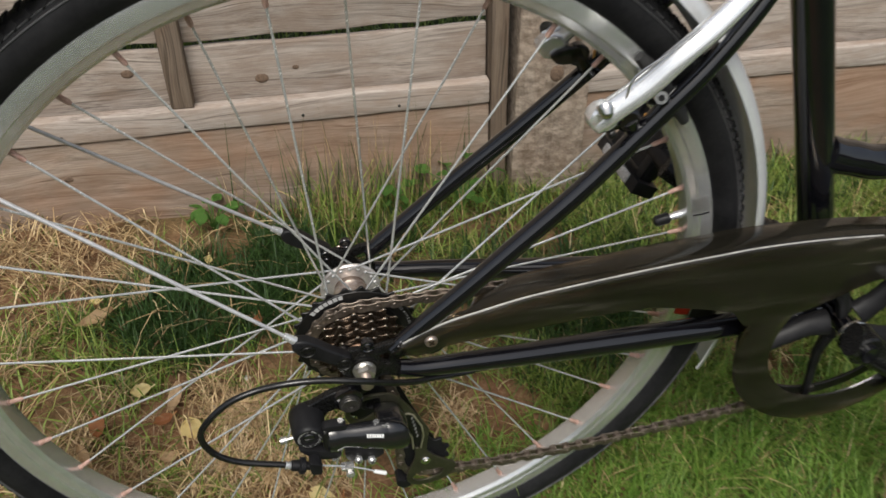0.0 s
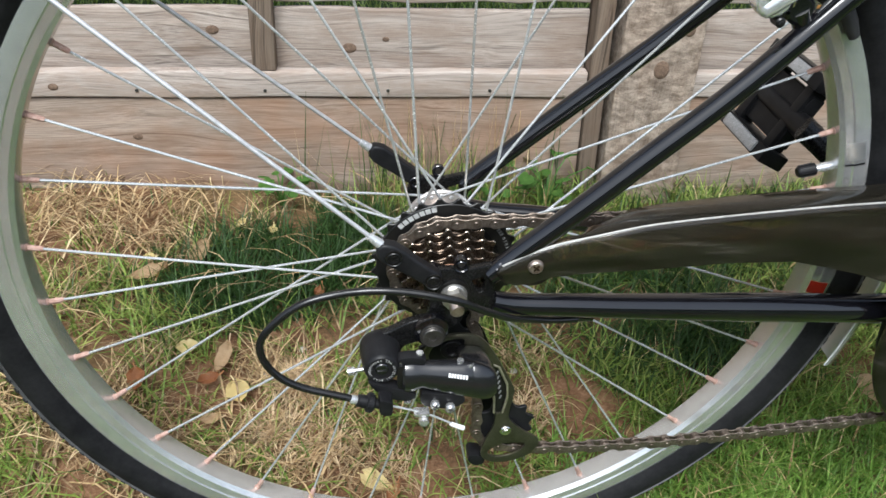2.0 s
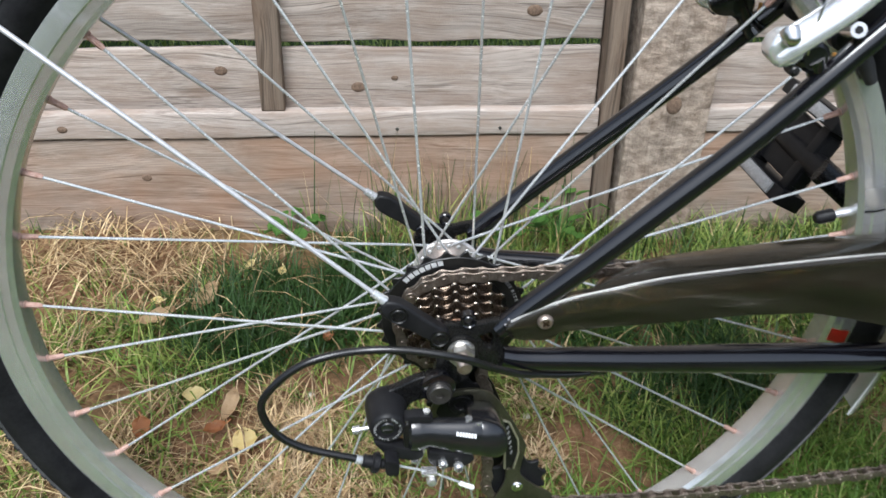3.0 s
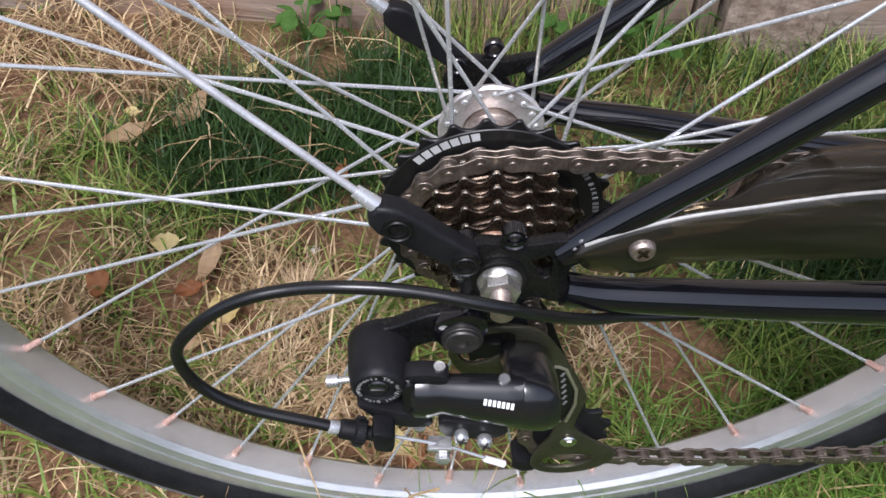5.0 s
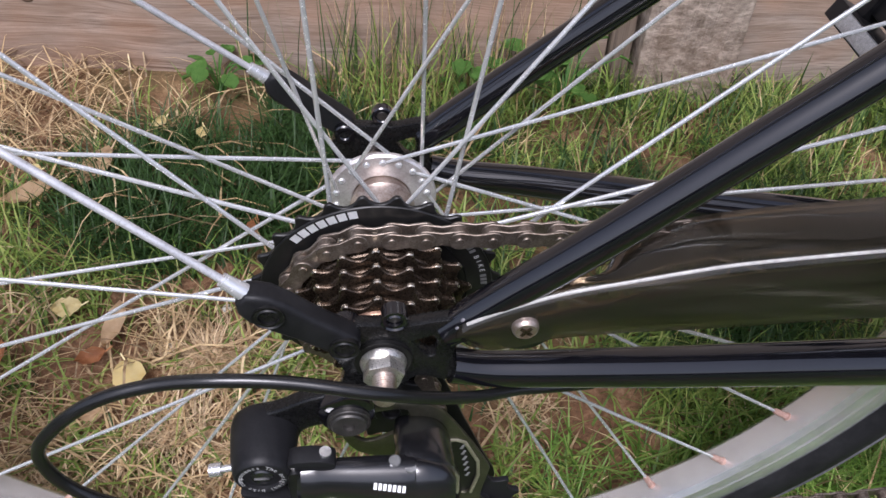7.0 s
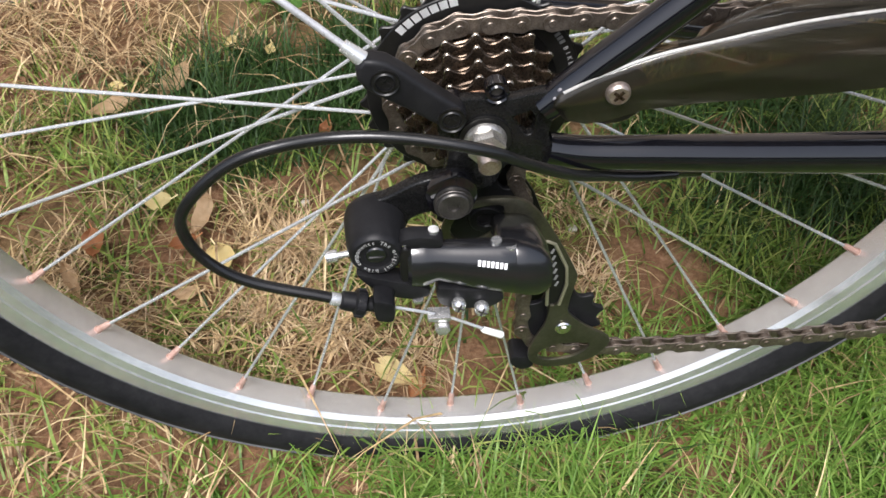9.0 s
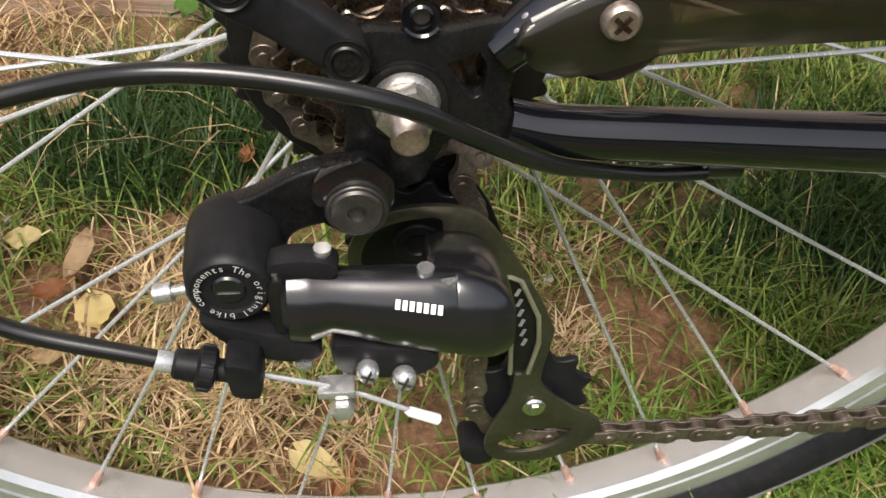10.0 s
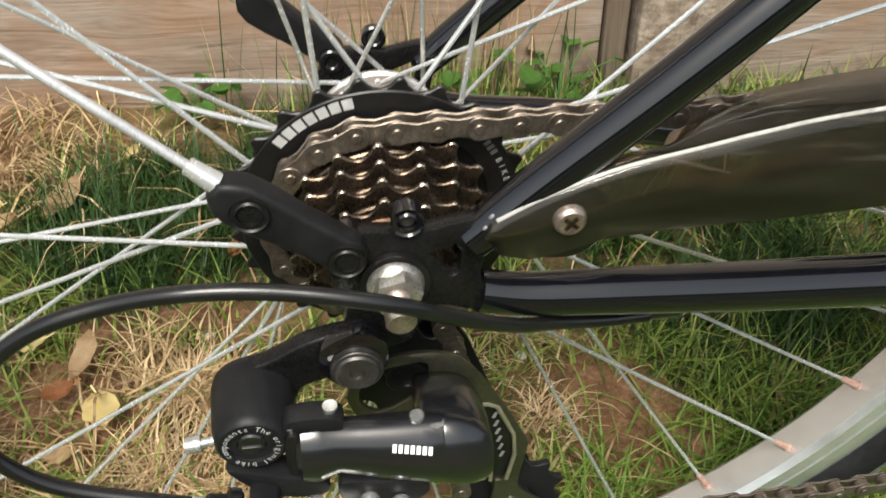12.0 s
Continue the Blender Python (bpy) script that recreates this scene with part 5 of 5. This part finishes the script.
# -- rim brake
for s in (-1, 1):
    line = smooth_line([(0.160, s * 0.0545, 0.186), (0.170, s * 0.0560, 0.193), (0.194, s * 0.0585, 0.2125), (0.2125, s * 0.0595, 0.2315), (0.232, s * 0.0575, 0.2475), (0.249, s * 0.0540, 0.2620), (0.268, s * 0.049, 0.279), (0.285, s * 0.044, 0.300)], 5)
    last = len(line) - 1
    brk = part("brake_arm", tube(line, [0.0070 if k == 0 else round(0.0096 - 0.0030 * (k / last) ** 0.8, 4) for k in range(last + 1)], 20, 0.58), M["brake_alloy"], bike, "polished silver brake arm")
    head = [(0.168 + 0.0112 * math.cos(radians(30 * k)), 0.1905 + 0.0105 * math.sin(radians(30 * k))) for k in range(12)]
    part("arm_head", prism(head, s * 0.0475, s * 0.0610, 0.0040, 4), M["brake_alloy"], brk, "rounded silver arm head")
    part("pivot_cap", moved(lathe([(0, -0.0050), (0.0022, -0.0048), (0.0042, -0.0030), (0.0048, 0.0), (0.0056, 0.0012), (0.0056, 0.0040), (0, 0.0040)], 24), Matrix.Translation((0.1660, s * 0.0630, 0.1985)) @ pose(0, 0, 0, 35 if s < 0 else 145, 0, 0)), M["chrome"], brk, "round silver pivot cap")
    part("collar", join(disc(0.0088, s * 0.0440, s * 0.0545, 0.1885, 0.1835, 0.0020, 28), prism(rounded([(0.166, 0.186), (0.176, 0.190), (0.190, 0.190), (0.192, 0.180), (0.180, 0.177), (0.170, 0.179)], 3), s * 0.0440, s * 0.0530, 0.0015)), M["gloss_plastic"], brk, "black brake collar")
    part("brake_stud", tube(smooth_line([(0.2010, s * 0.0470, 0.1665), (0.1955, s * 0.0485, 0.1730), (0.1890, s * 0.0500, 0.1830)], 4), [0.0085, 0.0078, 0.0070, 0.0064, 0.0060, 0.0060, 0.0060, 0.0062, 0.0066], 18), M["paint"], brk, "black brake stud")
    part("spring_bolt", join(disc(0.0030, s * 0.0520, s * 0.0610, 0.1746, 0.1783, 0.0008, 20), disc(0.0016, s * 0.0600, s * 0.0618, 0.1746, 0.1783, 0.0003, 6)), M["black_steel"], brk)
    part("return_spring", tube(smooth_line([(0.1830, s * 0.0540, 0.1860), (0.1800, s * 0.0600, 0.2060), (0.1840, s * 0.0600, 0.2200), (0.2035, s * 0.0600, 0.2345), (0.2230, s * 0.0590, 0.2500)], 5), 0.0009, 8), M["chrome"], brk, "thin steel return spring")
    part("amber_mark", box((0.0020, 0.0012, 0.0075), (0.2020, s * 0.0485, 0.1815), 0.0002), M["amber"], brk, "small amber strip")
    shoe = [polar(0.2955, a, s * 0.0185) for a in range(32, 48, 2)]
    pad = part("brake_pad", tube(shoe, [0.004] + [0.0056] * (len(shoe) - 2) + [0.004], 14, 0.85), M["pad"], brk, "black rubber brake pad")
    part("pad_washer", disc(0.0078, s * 0.0230, s * 0.0330, 0.2165, 0.1880, 0.0020, 28), M["plastic"], pad)
    part("pad_bolt", tube([(0.2165, s * 0.0240, 0.1900), (0.2073, s * 0.0560, 0.2005)], 0.0044, 18), M["chrome"], pad, "silver pad bolt")
    part("bolt_socket", tube([(0.20745, s * 0.0556, 0.20035), (0.20715, s * 0.0566, 0.20070)], 0.0023, 6), M["black_steel"], pad)

# ---------------------------------------------------------------- grass, straw, leaves
def strands(name, roots, mat, label, category, bend=0.6, curl=0.12):
    """Many thin tapered blades in one mesh. roots: x, y, length, width, lean direction, lean, start height."""
    rng = random.Random(len(roots))
    verts, faces = [], []
    for x, y, length, width, turn, lean, lift in roots:
        z = level(x, y) - 0.002 + lift
        c, s = math.cos(turn), math.sin(turn)
        side = rng.gauss(0, curl) * min(length, 0.03)
        k = len(verts)
        for i, t in enumerate((0.0, 0.4, 0.75, 1.0)):
            a = lean * (0.35 + bend * t)
            px, pz = length * t * math.sin(a), length * t * math.cos(a)
            wd = width * (1 - t ** 1.6) * 0.5
            bx, by = x + c * px - s * side * t * t, y + s * px + c * side * t * t
            if i < 3:
                verts += [(bx - s * wd, by + c * wd, z + pz), (bx + s * wd, by - c * wd, z + pz)]
            else:
                verts.append((bx, by, z + pz))
        faces += [(k, k + 1, k + 3, k + 2), (k + 2, k + 3, k + 5, k + 4), (k + 4, k + 5, k + 6)]
    me = bpy.data.meshes.new(name)
    me.from_pydata(verts, [], faces)
    me.polygons.foreach_set("use_smooth", [True] * len(faces))
    me.materials.append(mat)
    return tagged(new(name, me), label, category, kind="stuff")


def patch(x, y, spots):
    """How much a place belongs to soft-edged patches: each x, y, half width, half depth, weight."""
    x += 0.022 * noise.noise((x * 14, y * 14, 2.0))
    y += 0.022 * noise.noise((x * 14, y * 14, 8.0))
    return sum(w * math.exp(-(((x - a) / p) ** 2 + ((y - b) / q) ** 2) ** 1.5) for a, b, p, q, w in spots)


# patches where the grass is denser and of a darker green
DARK_PATCHES = [(-0.160, 0.325, 0.115, 0.078, 1.3), (-0.085, 0.425, 0.085, 0.060, 0.9), (-0.195, 0.250, 0.060, 0.035, 0.6), (0.02, 0.40, 0.10, 0.08, 0.6), (0.27, 0.27, 0.16, 0.09, 0.75), (0.30, 0.17, 0.08, 0.04, 0.5)]
BARE = [(-0.205, 0.150, 0.065, 0.045, 1.0), (-0.240, 0.480, 0.060, 0.030, 1.0), (-0.080, 0.190, 0.045, 0.028, 0.8), (0.135, 0.135, 0.035, 0.040, 1.0), (0.085, 0.120, 0.035, 0.030, 0.8), (-0.315, 0.350, 0.045, 0.030, 0.9),
        (-0.330, 0.190, 0.030, 0.022, 0.8), (-0.150, 0.205, 0.040, 0.025, 0.8), (-0.420, 0.330, 0.050, 0.030, 0.6), (-0.270, 0.265, 0.030, 0.018, 0.6)]
MATTED = [(-0.390, 0.430, 0.130, 0.065, 1.0), (-0.125, 0.150, 0.045, 0.035, 1.0), (0.100, 0.185, 0.028, 0.024, 0.3), (-0.300, 0.110, 0.070, 0.040, 0.7), (-0.100, 0.090, 0.080, 0.040, 0.8), (0.070, 0.100, 0.060, 0.040, 0.3), (-0.40, 0.24, 0.07, 0.05, 0.6), (-0.35, -0.02, 0.20, 0.05, 0.7), (-0.17, 0.06, 0.10, 0.04, 0.7), (-0.37, 0.12, 0.10, 0.06, 0.6)]


def lawn():
    rng = random.Random(11)
    green, dark, straw, fresh, tuft = [], [], [], [], []
    # tufts of living grass
    for _ in range(30000):
        x, y = rng.uniform(-0.85, 1.25), rng.uniform(-0.42, 0.515)
        dark_patch, bare, matted = patch(x, y, DARK_PATCHES), patch(x, y, BARE), patch(x, y, MATTED)
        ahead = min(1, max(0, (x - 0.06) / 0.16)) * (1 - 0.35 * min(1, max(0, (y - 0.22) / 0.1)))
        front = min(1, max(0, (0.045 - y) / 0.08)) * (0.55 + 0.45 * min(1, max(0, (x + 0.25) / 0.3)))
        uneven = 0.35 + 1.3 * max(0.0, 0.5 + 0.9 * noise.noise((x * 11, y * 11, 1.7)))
        lush = max(0.40, ahead, front, 1.25 * dark_patch) * uneven * (1 - 0.92 * min(1, bare)) * (1 - 0.55 * min(1, matted) * (1 - front))
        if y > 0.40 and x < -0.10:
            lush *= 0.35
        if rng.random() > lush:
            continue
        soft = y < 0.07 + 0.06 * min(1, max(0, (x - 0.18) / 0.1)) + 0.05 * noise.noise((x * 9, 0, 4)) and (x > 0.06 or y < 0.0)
        kin = fresh if soft and rng.random() < 0.85 else dark if rng.random() < 0.10 + 1.1 * min(1, dark_patch) + 0.10 * (y > 0.3) else green
        drift = rng.uniform(0, 6.283)
        for _ in range(rng.randint(3, 6) + int(3 * min(1, lush))):
            tall = (0.020 + 0.040 * rng.random() ** 1.3) * (0.75 + 0.5 * min(1, lush)) * (1.15 if soft else 1)
            if abs(y - 0.02) < 0.03 and abs(x) < 0.12:
                tall *= 0.6
            one = (x + rng.gauss(0, 0.006), y + rng.gauss(0, 0.006), tall, rng.uniform(0.0012, 0.0028), drift + rng.gauss(0, 1.1), rng.uniform(0.35, 1.75), 0)
            (straw if rng.random() < 0.06 * (1 - min(1, dark_patch)) else kin).append(one)
    # long single blades among the dry part
    for _ in range(650):
        x, y = rng.uniform(-0.45, 0.22), rng.uniform(-0.03, 0.30)
        if patch(x, y, BARE) < 0.5 and patch(x, y, DARK_PATCHES) < 0.3:
            green.append((x, y, rng.uniform(0.035, 0.075), rng.uniform(0.0020, 0.0034), rng.uniform(0, 6.283), rng.uniform(0.7, 1.7), 0))
    # tall growth at the foot of the fence
    for _ in range(380):
        x, y = rng.gauss(0.035, 0.06), rng.gauss(0.455, 0.035)
        if y < 0.51:
            (green if rng.random() < 0.75 else straw).append((x, y, rng.uniform(0.04, 0.13), rng.uniform(0.0012, 0.0028), rng.uniform(0, 6.283), rng.uniform(0.1, 1.1), 0))
    for _ in range(110):
        x, y = rng.gauss(0.06, 0.09), rng.uniform(0.455, 0.505)
        (dark if rng.random() < 0.5 else straw).append((x, y, rng.uniform(0.09, 0.19), rng.uniform(0.0010, 0.0020), rng.uniform(0, 6.283), rng.uniform(0.05, 0.5), 0))
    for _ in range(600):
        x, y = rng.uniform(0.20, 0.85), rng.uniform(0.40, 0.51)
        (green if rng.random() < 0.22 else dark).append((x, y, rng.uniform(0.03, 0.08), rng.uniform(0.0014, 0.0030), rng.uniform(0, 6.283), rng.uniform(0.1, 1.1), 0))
    # unseen lawn added round about, mostly dark blades to darken reflections in the bicycle
    for _ in range(46000):
        x, y = rng.uniform(-3.4, 4.2), rng.uniform(-2.75, 0.5)
        if -0.85 < x < 1.25 and y > -0.42:
            continue
        (dark if rng.random() < 0.75 else green).append((x, y, rng.uniform(0.03, 0.08), rng.uniform(0.005, 0.010), rng.uniform(0, 6.283), rng.uniform(0.4, 1.5), 0))
    # the lawn that goes on behind the fence
    for _ in range(12000):
        green.append((rng.uniform(-1.6, 2.0), rng.uniform(0.66, 2.2), rng.uniform(0.05, 0.12), rng.uniform(0.003, 0.006), rng.uniform(0, 6.283), rng.uniform(0.3, 1.3), 0))
    # dead grass in combed bundles
    for _ in range(5200):
        x, y = rng.uniform(-0.85, 0.9), rng.uniform(-0.12, 0.515)
        dark_patch, bare, matted = patch(x, y, DARK_PATCHES), patch(x, y, BARE), patch(x, y, MATTED)
        want = (0.17 if x < 0.02 else 0.05) * (0.4 + 1.2 * max(0.0, 0.5 + noise.noise((x * 10, y * 10, 5)))) + 1.0 * matted
        want *= (1 - 0.95 * min(1, dark_patch)) * (1 - 0.72 * min(1, bare)) * (0.35 if y < 0.0 else 1)
        if rng.random() > want:
            continue
        comb = rng.choice((0.0, math.pi)) + rng.gauss(0, 0.5) if y > 0.36 else rng.uniform(0, 6.283)
        for _ in range(rng.randint(3, 9)):
            straw.append((x + rng.gauss(0, 0.009), y + rng.gauss(0, 0.007), rng.uniform(0.020, 0.070), rng.uniform(0.0009, 0.0024), comb + rng.gauss(0, 0.75), rng.uniform(1.45, 2.05), rng.uniform(0.002, 0.010)))
    for _ in range(160):
        x, y = rng.uniform(-0.55, 0.10), rng.uniform(0.0, 0.48)
        straw.append((x, y, rng.uniform(0.05, 0.12), rng.uniform(0.0014, 0.0028), rng.uniform(0, 6.283), rng.uniform(2.15, 2.4), rng.uniform(0.010, 0.020)))
    for cx, cy, count, wide in ((-0.122, 0.150, 560, 0.026), (-0.085, 0.085, 200, 0.034), (0.105, 0.180, 80, 0.026), (0.105, 0.115, 130, 0.026), (-0.141, 0.098, 300, 0.034), (-0.23, 0.060, 160, 0.040), (-0.30, 0.10, 140, 0.040), (0.06, 0.16, 60, 0.03), (-0.03, 0.06, 120, 0.03)):
        for _ in range(count):
            a, d = rng.uniform(0, 6.283), abs(rng.gauss(0, wide * 0.55))
            x, y = cx + d * math.cos(a), cy + d * math.sin(a)
            lift = 0.016 * math.exp(-(d / wide) ** 2) * rng.random()
            tuft.append((x, y, rng.uniform(0.012, 0.034), rng.uniform(0.0008, 0.0017), a + rng.gauss(0, 1.3), rng.uniform(0.8, 2.1), lift))
    strands("grass", green, M["grass"], "fresh green lawn grass of uneven height", "grass")
    strands("lawn", fresh, M["fresh_grass"], "bright green fresh lawn grass", "grass")
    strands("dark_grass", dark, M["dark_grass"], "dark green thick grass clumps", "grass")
    strands("straw_tuft", tuft, M["tuft"], "pale tangled tufts of dead grass roots", "straw", bend=0.5, curl=0.5)
    strands("dry_straw", straw, M["straw"], "dry straw-coloured dead grass on soil", "straw", bend=0.30, curl=0.28)


lawn()


def leaf(name, x, y, length, width, turn, mat, label, curl=0.25, tilt=12, seed=0, heart=False):
    rng = random.Random(seed)
    bm = bmesh.new()
    rows = []
    for i in range(9):
        t = i / 8
        w = width * 0.5 * math.sin(math.pi * min(1, (1 - t) ** (0.55 if heart else 1.0) * 0.94 + 0.05)) ** 0.8 * (1 + (0.05 if heart else 0.18) * rng.uniform(-1, 1))
        rows.append([bm.verts.new((length * (t - 0.5 + (0.16 * abs(s) * t ** 3 if heart else 0)), w * s, length * curl * (abs(s) ** 2 * 0.45 + (t - 0.5) ** 2) + 0.0012 * rng.uniform(-1, 1))) for s in (-1, -0.5, 0, 0.5, 1)])
    for r, s in zip(rows, rows[1:]):
        for k in range(4):
            bm.faces.new((r[k], r[k + 1], s[k + 1], s[k]))
    bmesh.ops.solidify(bm, geom=bm.faces[:], thickness=0.0004)
    stalk = tube([(length * 0.48, 0, length * curl * 0.25), (length * 0.75, 0.002, length * 0.12)], 0.0006, 6)
    ob = thing(name, join(bm, stalk), mat, label, "leaf", group="fallen leaves")
    ob.matrix_basis = Matrix.Translation((x, y - 0.007, level(x, y - 0.007) + 0.021)) @ pose(0, 0, 0, 24, 0, 0) @ pose(0, 0, 0, 0, 0, turn)
    return ob


LEAVES = [("y", -0.177, 0.132, 0.024, 0.023, 110), ("y", -0.042, 0.048, 0.030, 0.018, 150), ("b", -0.196, 0.174, 0.036, 0.015, 75), ("r", -0.207, 0.146, 0.022, 0.012, 20), ("b", -0.247, 0.342, 0.044, 0.020, 60),
          ("b", -0.295, 0.308, 0.046, 0.017, 25), ("y", -0.233, 0.187, 0.022, 0.016, 10), ("b", -0.201, 0.108, 0.020, 0.011, 5), ("r", -0.276, 0.150, 0.024, 0.018, 100), ("b", 0.470, 0.130, 0.040, 0.030, 140),
          ("r", -0.105, 0.272, 0.018, 0.010, 70), ("y", -0.300, 0.340, 0.014, 0.011, 0), ("y", -0.205, 0.405, 0.015, 0.011, 40), ("b", -0.286, 0.119, 0.036, 0.010, 120), ("r", -0.030, 0.040, 0.022, 0.011, 60), ("y", -0.165, 0.395, 0.013, 0.010, 80), ("r", 0.27, -0.06, 0.030, 0.019, 30)]
for i, (c, x, y, a, b, turn) in enumerate(LEAVES):
    mat, label = {"y": (M["yellow_leaf"], "curled pale yellow fallen leaf on the soil"), "b": (M["brown_leaf"], "dry brown fallen leaf on the soil"), "r": (M["rust_leaf"], "small rust-orange fallen leaf on the soil")}[c]
    leaf("fallen_leaf", x, y, a, b, turn, mat, label, seed=i, heart=(c == "y" and a > 0.025))


def stone(x, y, r, seed):
    rng = random.Random(seed)
    bm = bmesh.new()
    bmesh.ops.create_icosphere(bm, subdivisions=2, radius=r)
    for v in bm.verts:
        v.co *= 1 + 0.25 * noise.noise(v.co * (1.2 / r) + Vector((seed, 0, 0)))
        v.co.z *= 0.7
    ob = thing("pebble", bm, M["stone"], "small pale pebble lying on the soil", "stone", group="pebbles")
    ob.matrix_basis = Matrix.Translation((x, y, level(x, y) + r * 0.4))


for i, (x, y, r) in enumerate(((-0.155, 0.163, 0.006), (-0.12, 0.20, 0.004), (0.10, 0.17, 0.004), (-0.26, 0.22, 0.004))):
    stone(x, y, r, i + 1)


def weed(x, y, leaves, spread, tall, seed, size=0.020):
    """A low broad-leaved weed: thin stems, each with a toothed leaf."""
    rng = random.Random(seed)
    top = tagged(new("weed"), "low bright green broad-leaved weed by the fence", "weed", group="weeds")
    top.matrix_basis = Matrix.Translation((x, y, level(x, y)))
    for k in range(leaves):
        a = rng.uniform(0, 6.283)
        d = spread * math.sqrt(rng.random())
        head = Vector((math.cos(a) * d, math.sin(a) * d * 0.7, tall * rng.uniform(0.45, 1.0)))
        stem = part("stem", tube(smooth_line([(0, 0, -0.004), (head.x * 0.4, head.y * 0.4, head.z * 0.7), head], 3), 0.0008, 6), M["weed"], top)
        s = size * rng.uniform(0.7, 1.15)
        bm = bmesh.new()
        rows = []
        for i in range(8):
            t = i / 7
            w = 0.42 * s * math.sin(math.pi * min(1, t * 0.93 + 0.06)) ** 0.7 * (1.0 + 0.12 * (i % 2))
            rows.append([bm.verts.new((s * t, w * q, -0.25 * s * t * t + 0.12 * s * abs(q))) for q in (-1, -0.5, 0, 0.5, 1)])
        for r0, r1 in zip(rows, rows[1:]):
            for i in range(4):
                bm.faces.new((r0[i], r0[i + 1], r1[i + 1], r1[i]))
        bmesh.ops.solidify(bm, geom=bm.faces[:], thickness=0.0003)
        lf = part("leaf", bm, M["weed"], top)
        lf.matrix_basis = Matrix.Translation(head) @ pose(0, 0, 0, rng.uniform(-25, 25), rng.uniform(-25, 15), math.degrees(a) + rng.uniform(-40, 40))


weed(-0.163, 0.478, 14, 0.040, 0.050, 3, 0.017)
weed(0.185, 0.465, 18, 0.055, 0.070, 4, 0.022)
weed(0.09, 0.475, 8, 0.030, 0.060, 6)
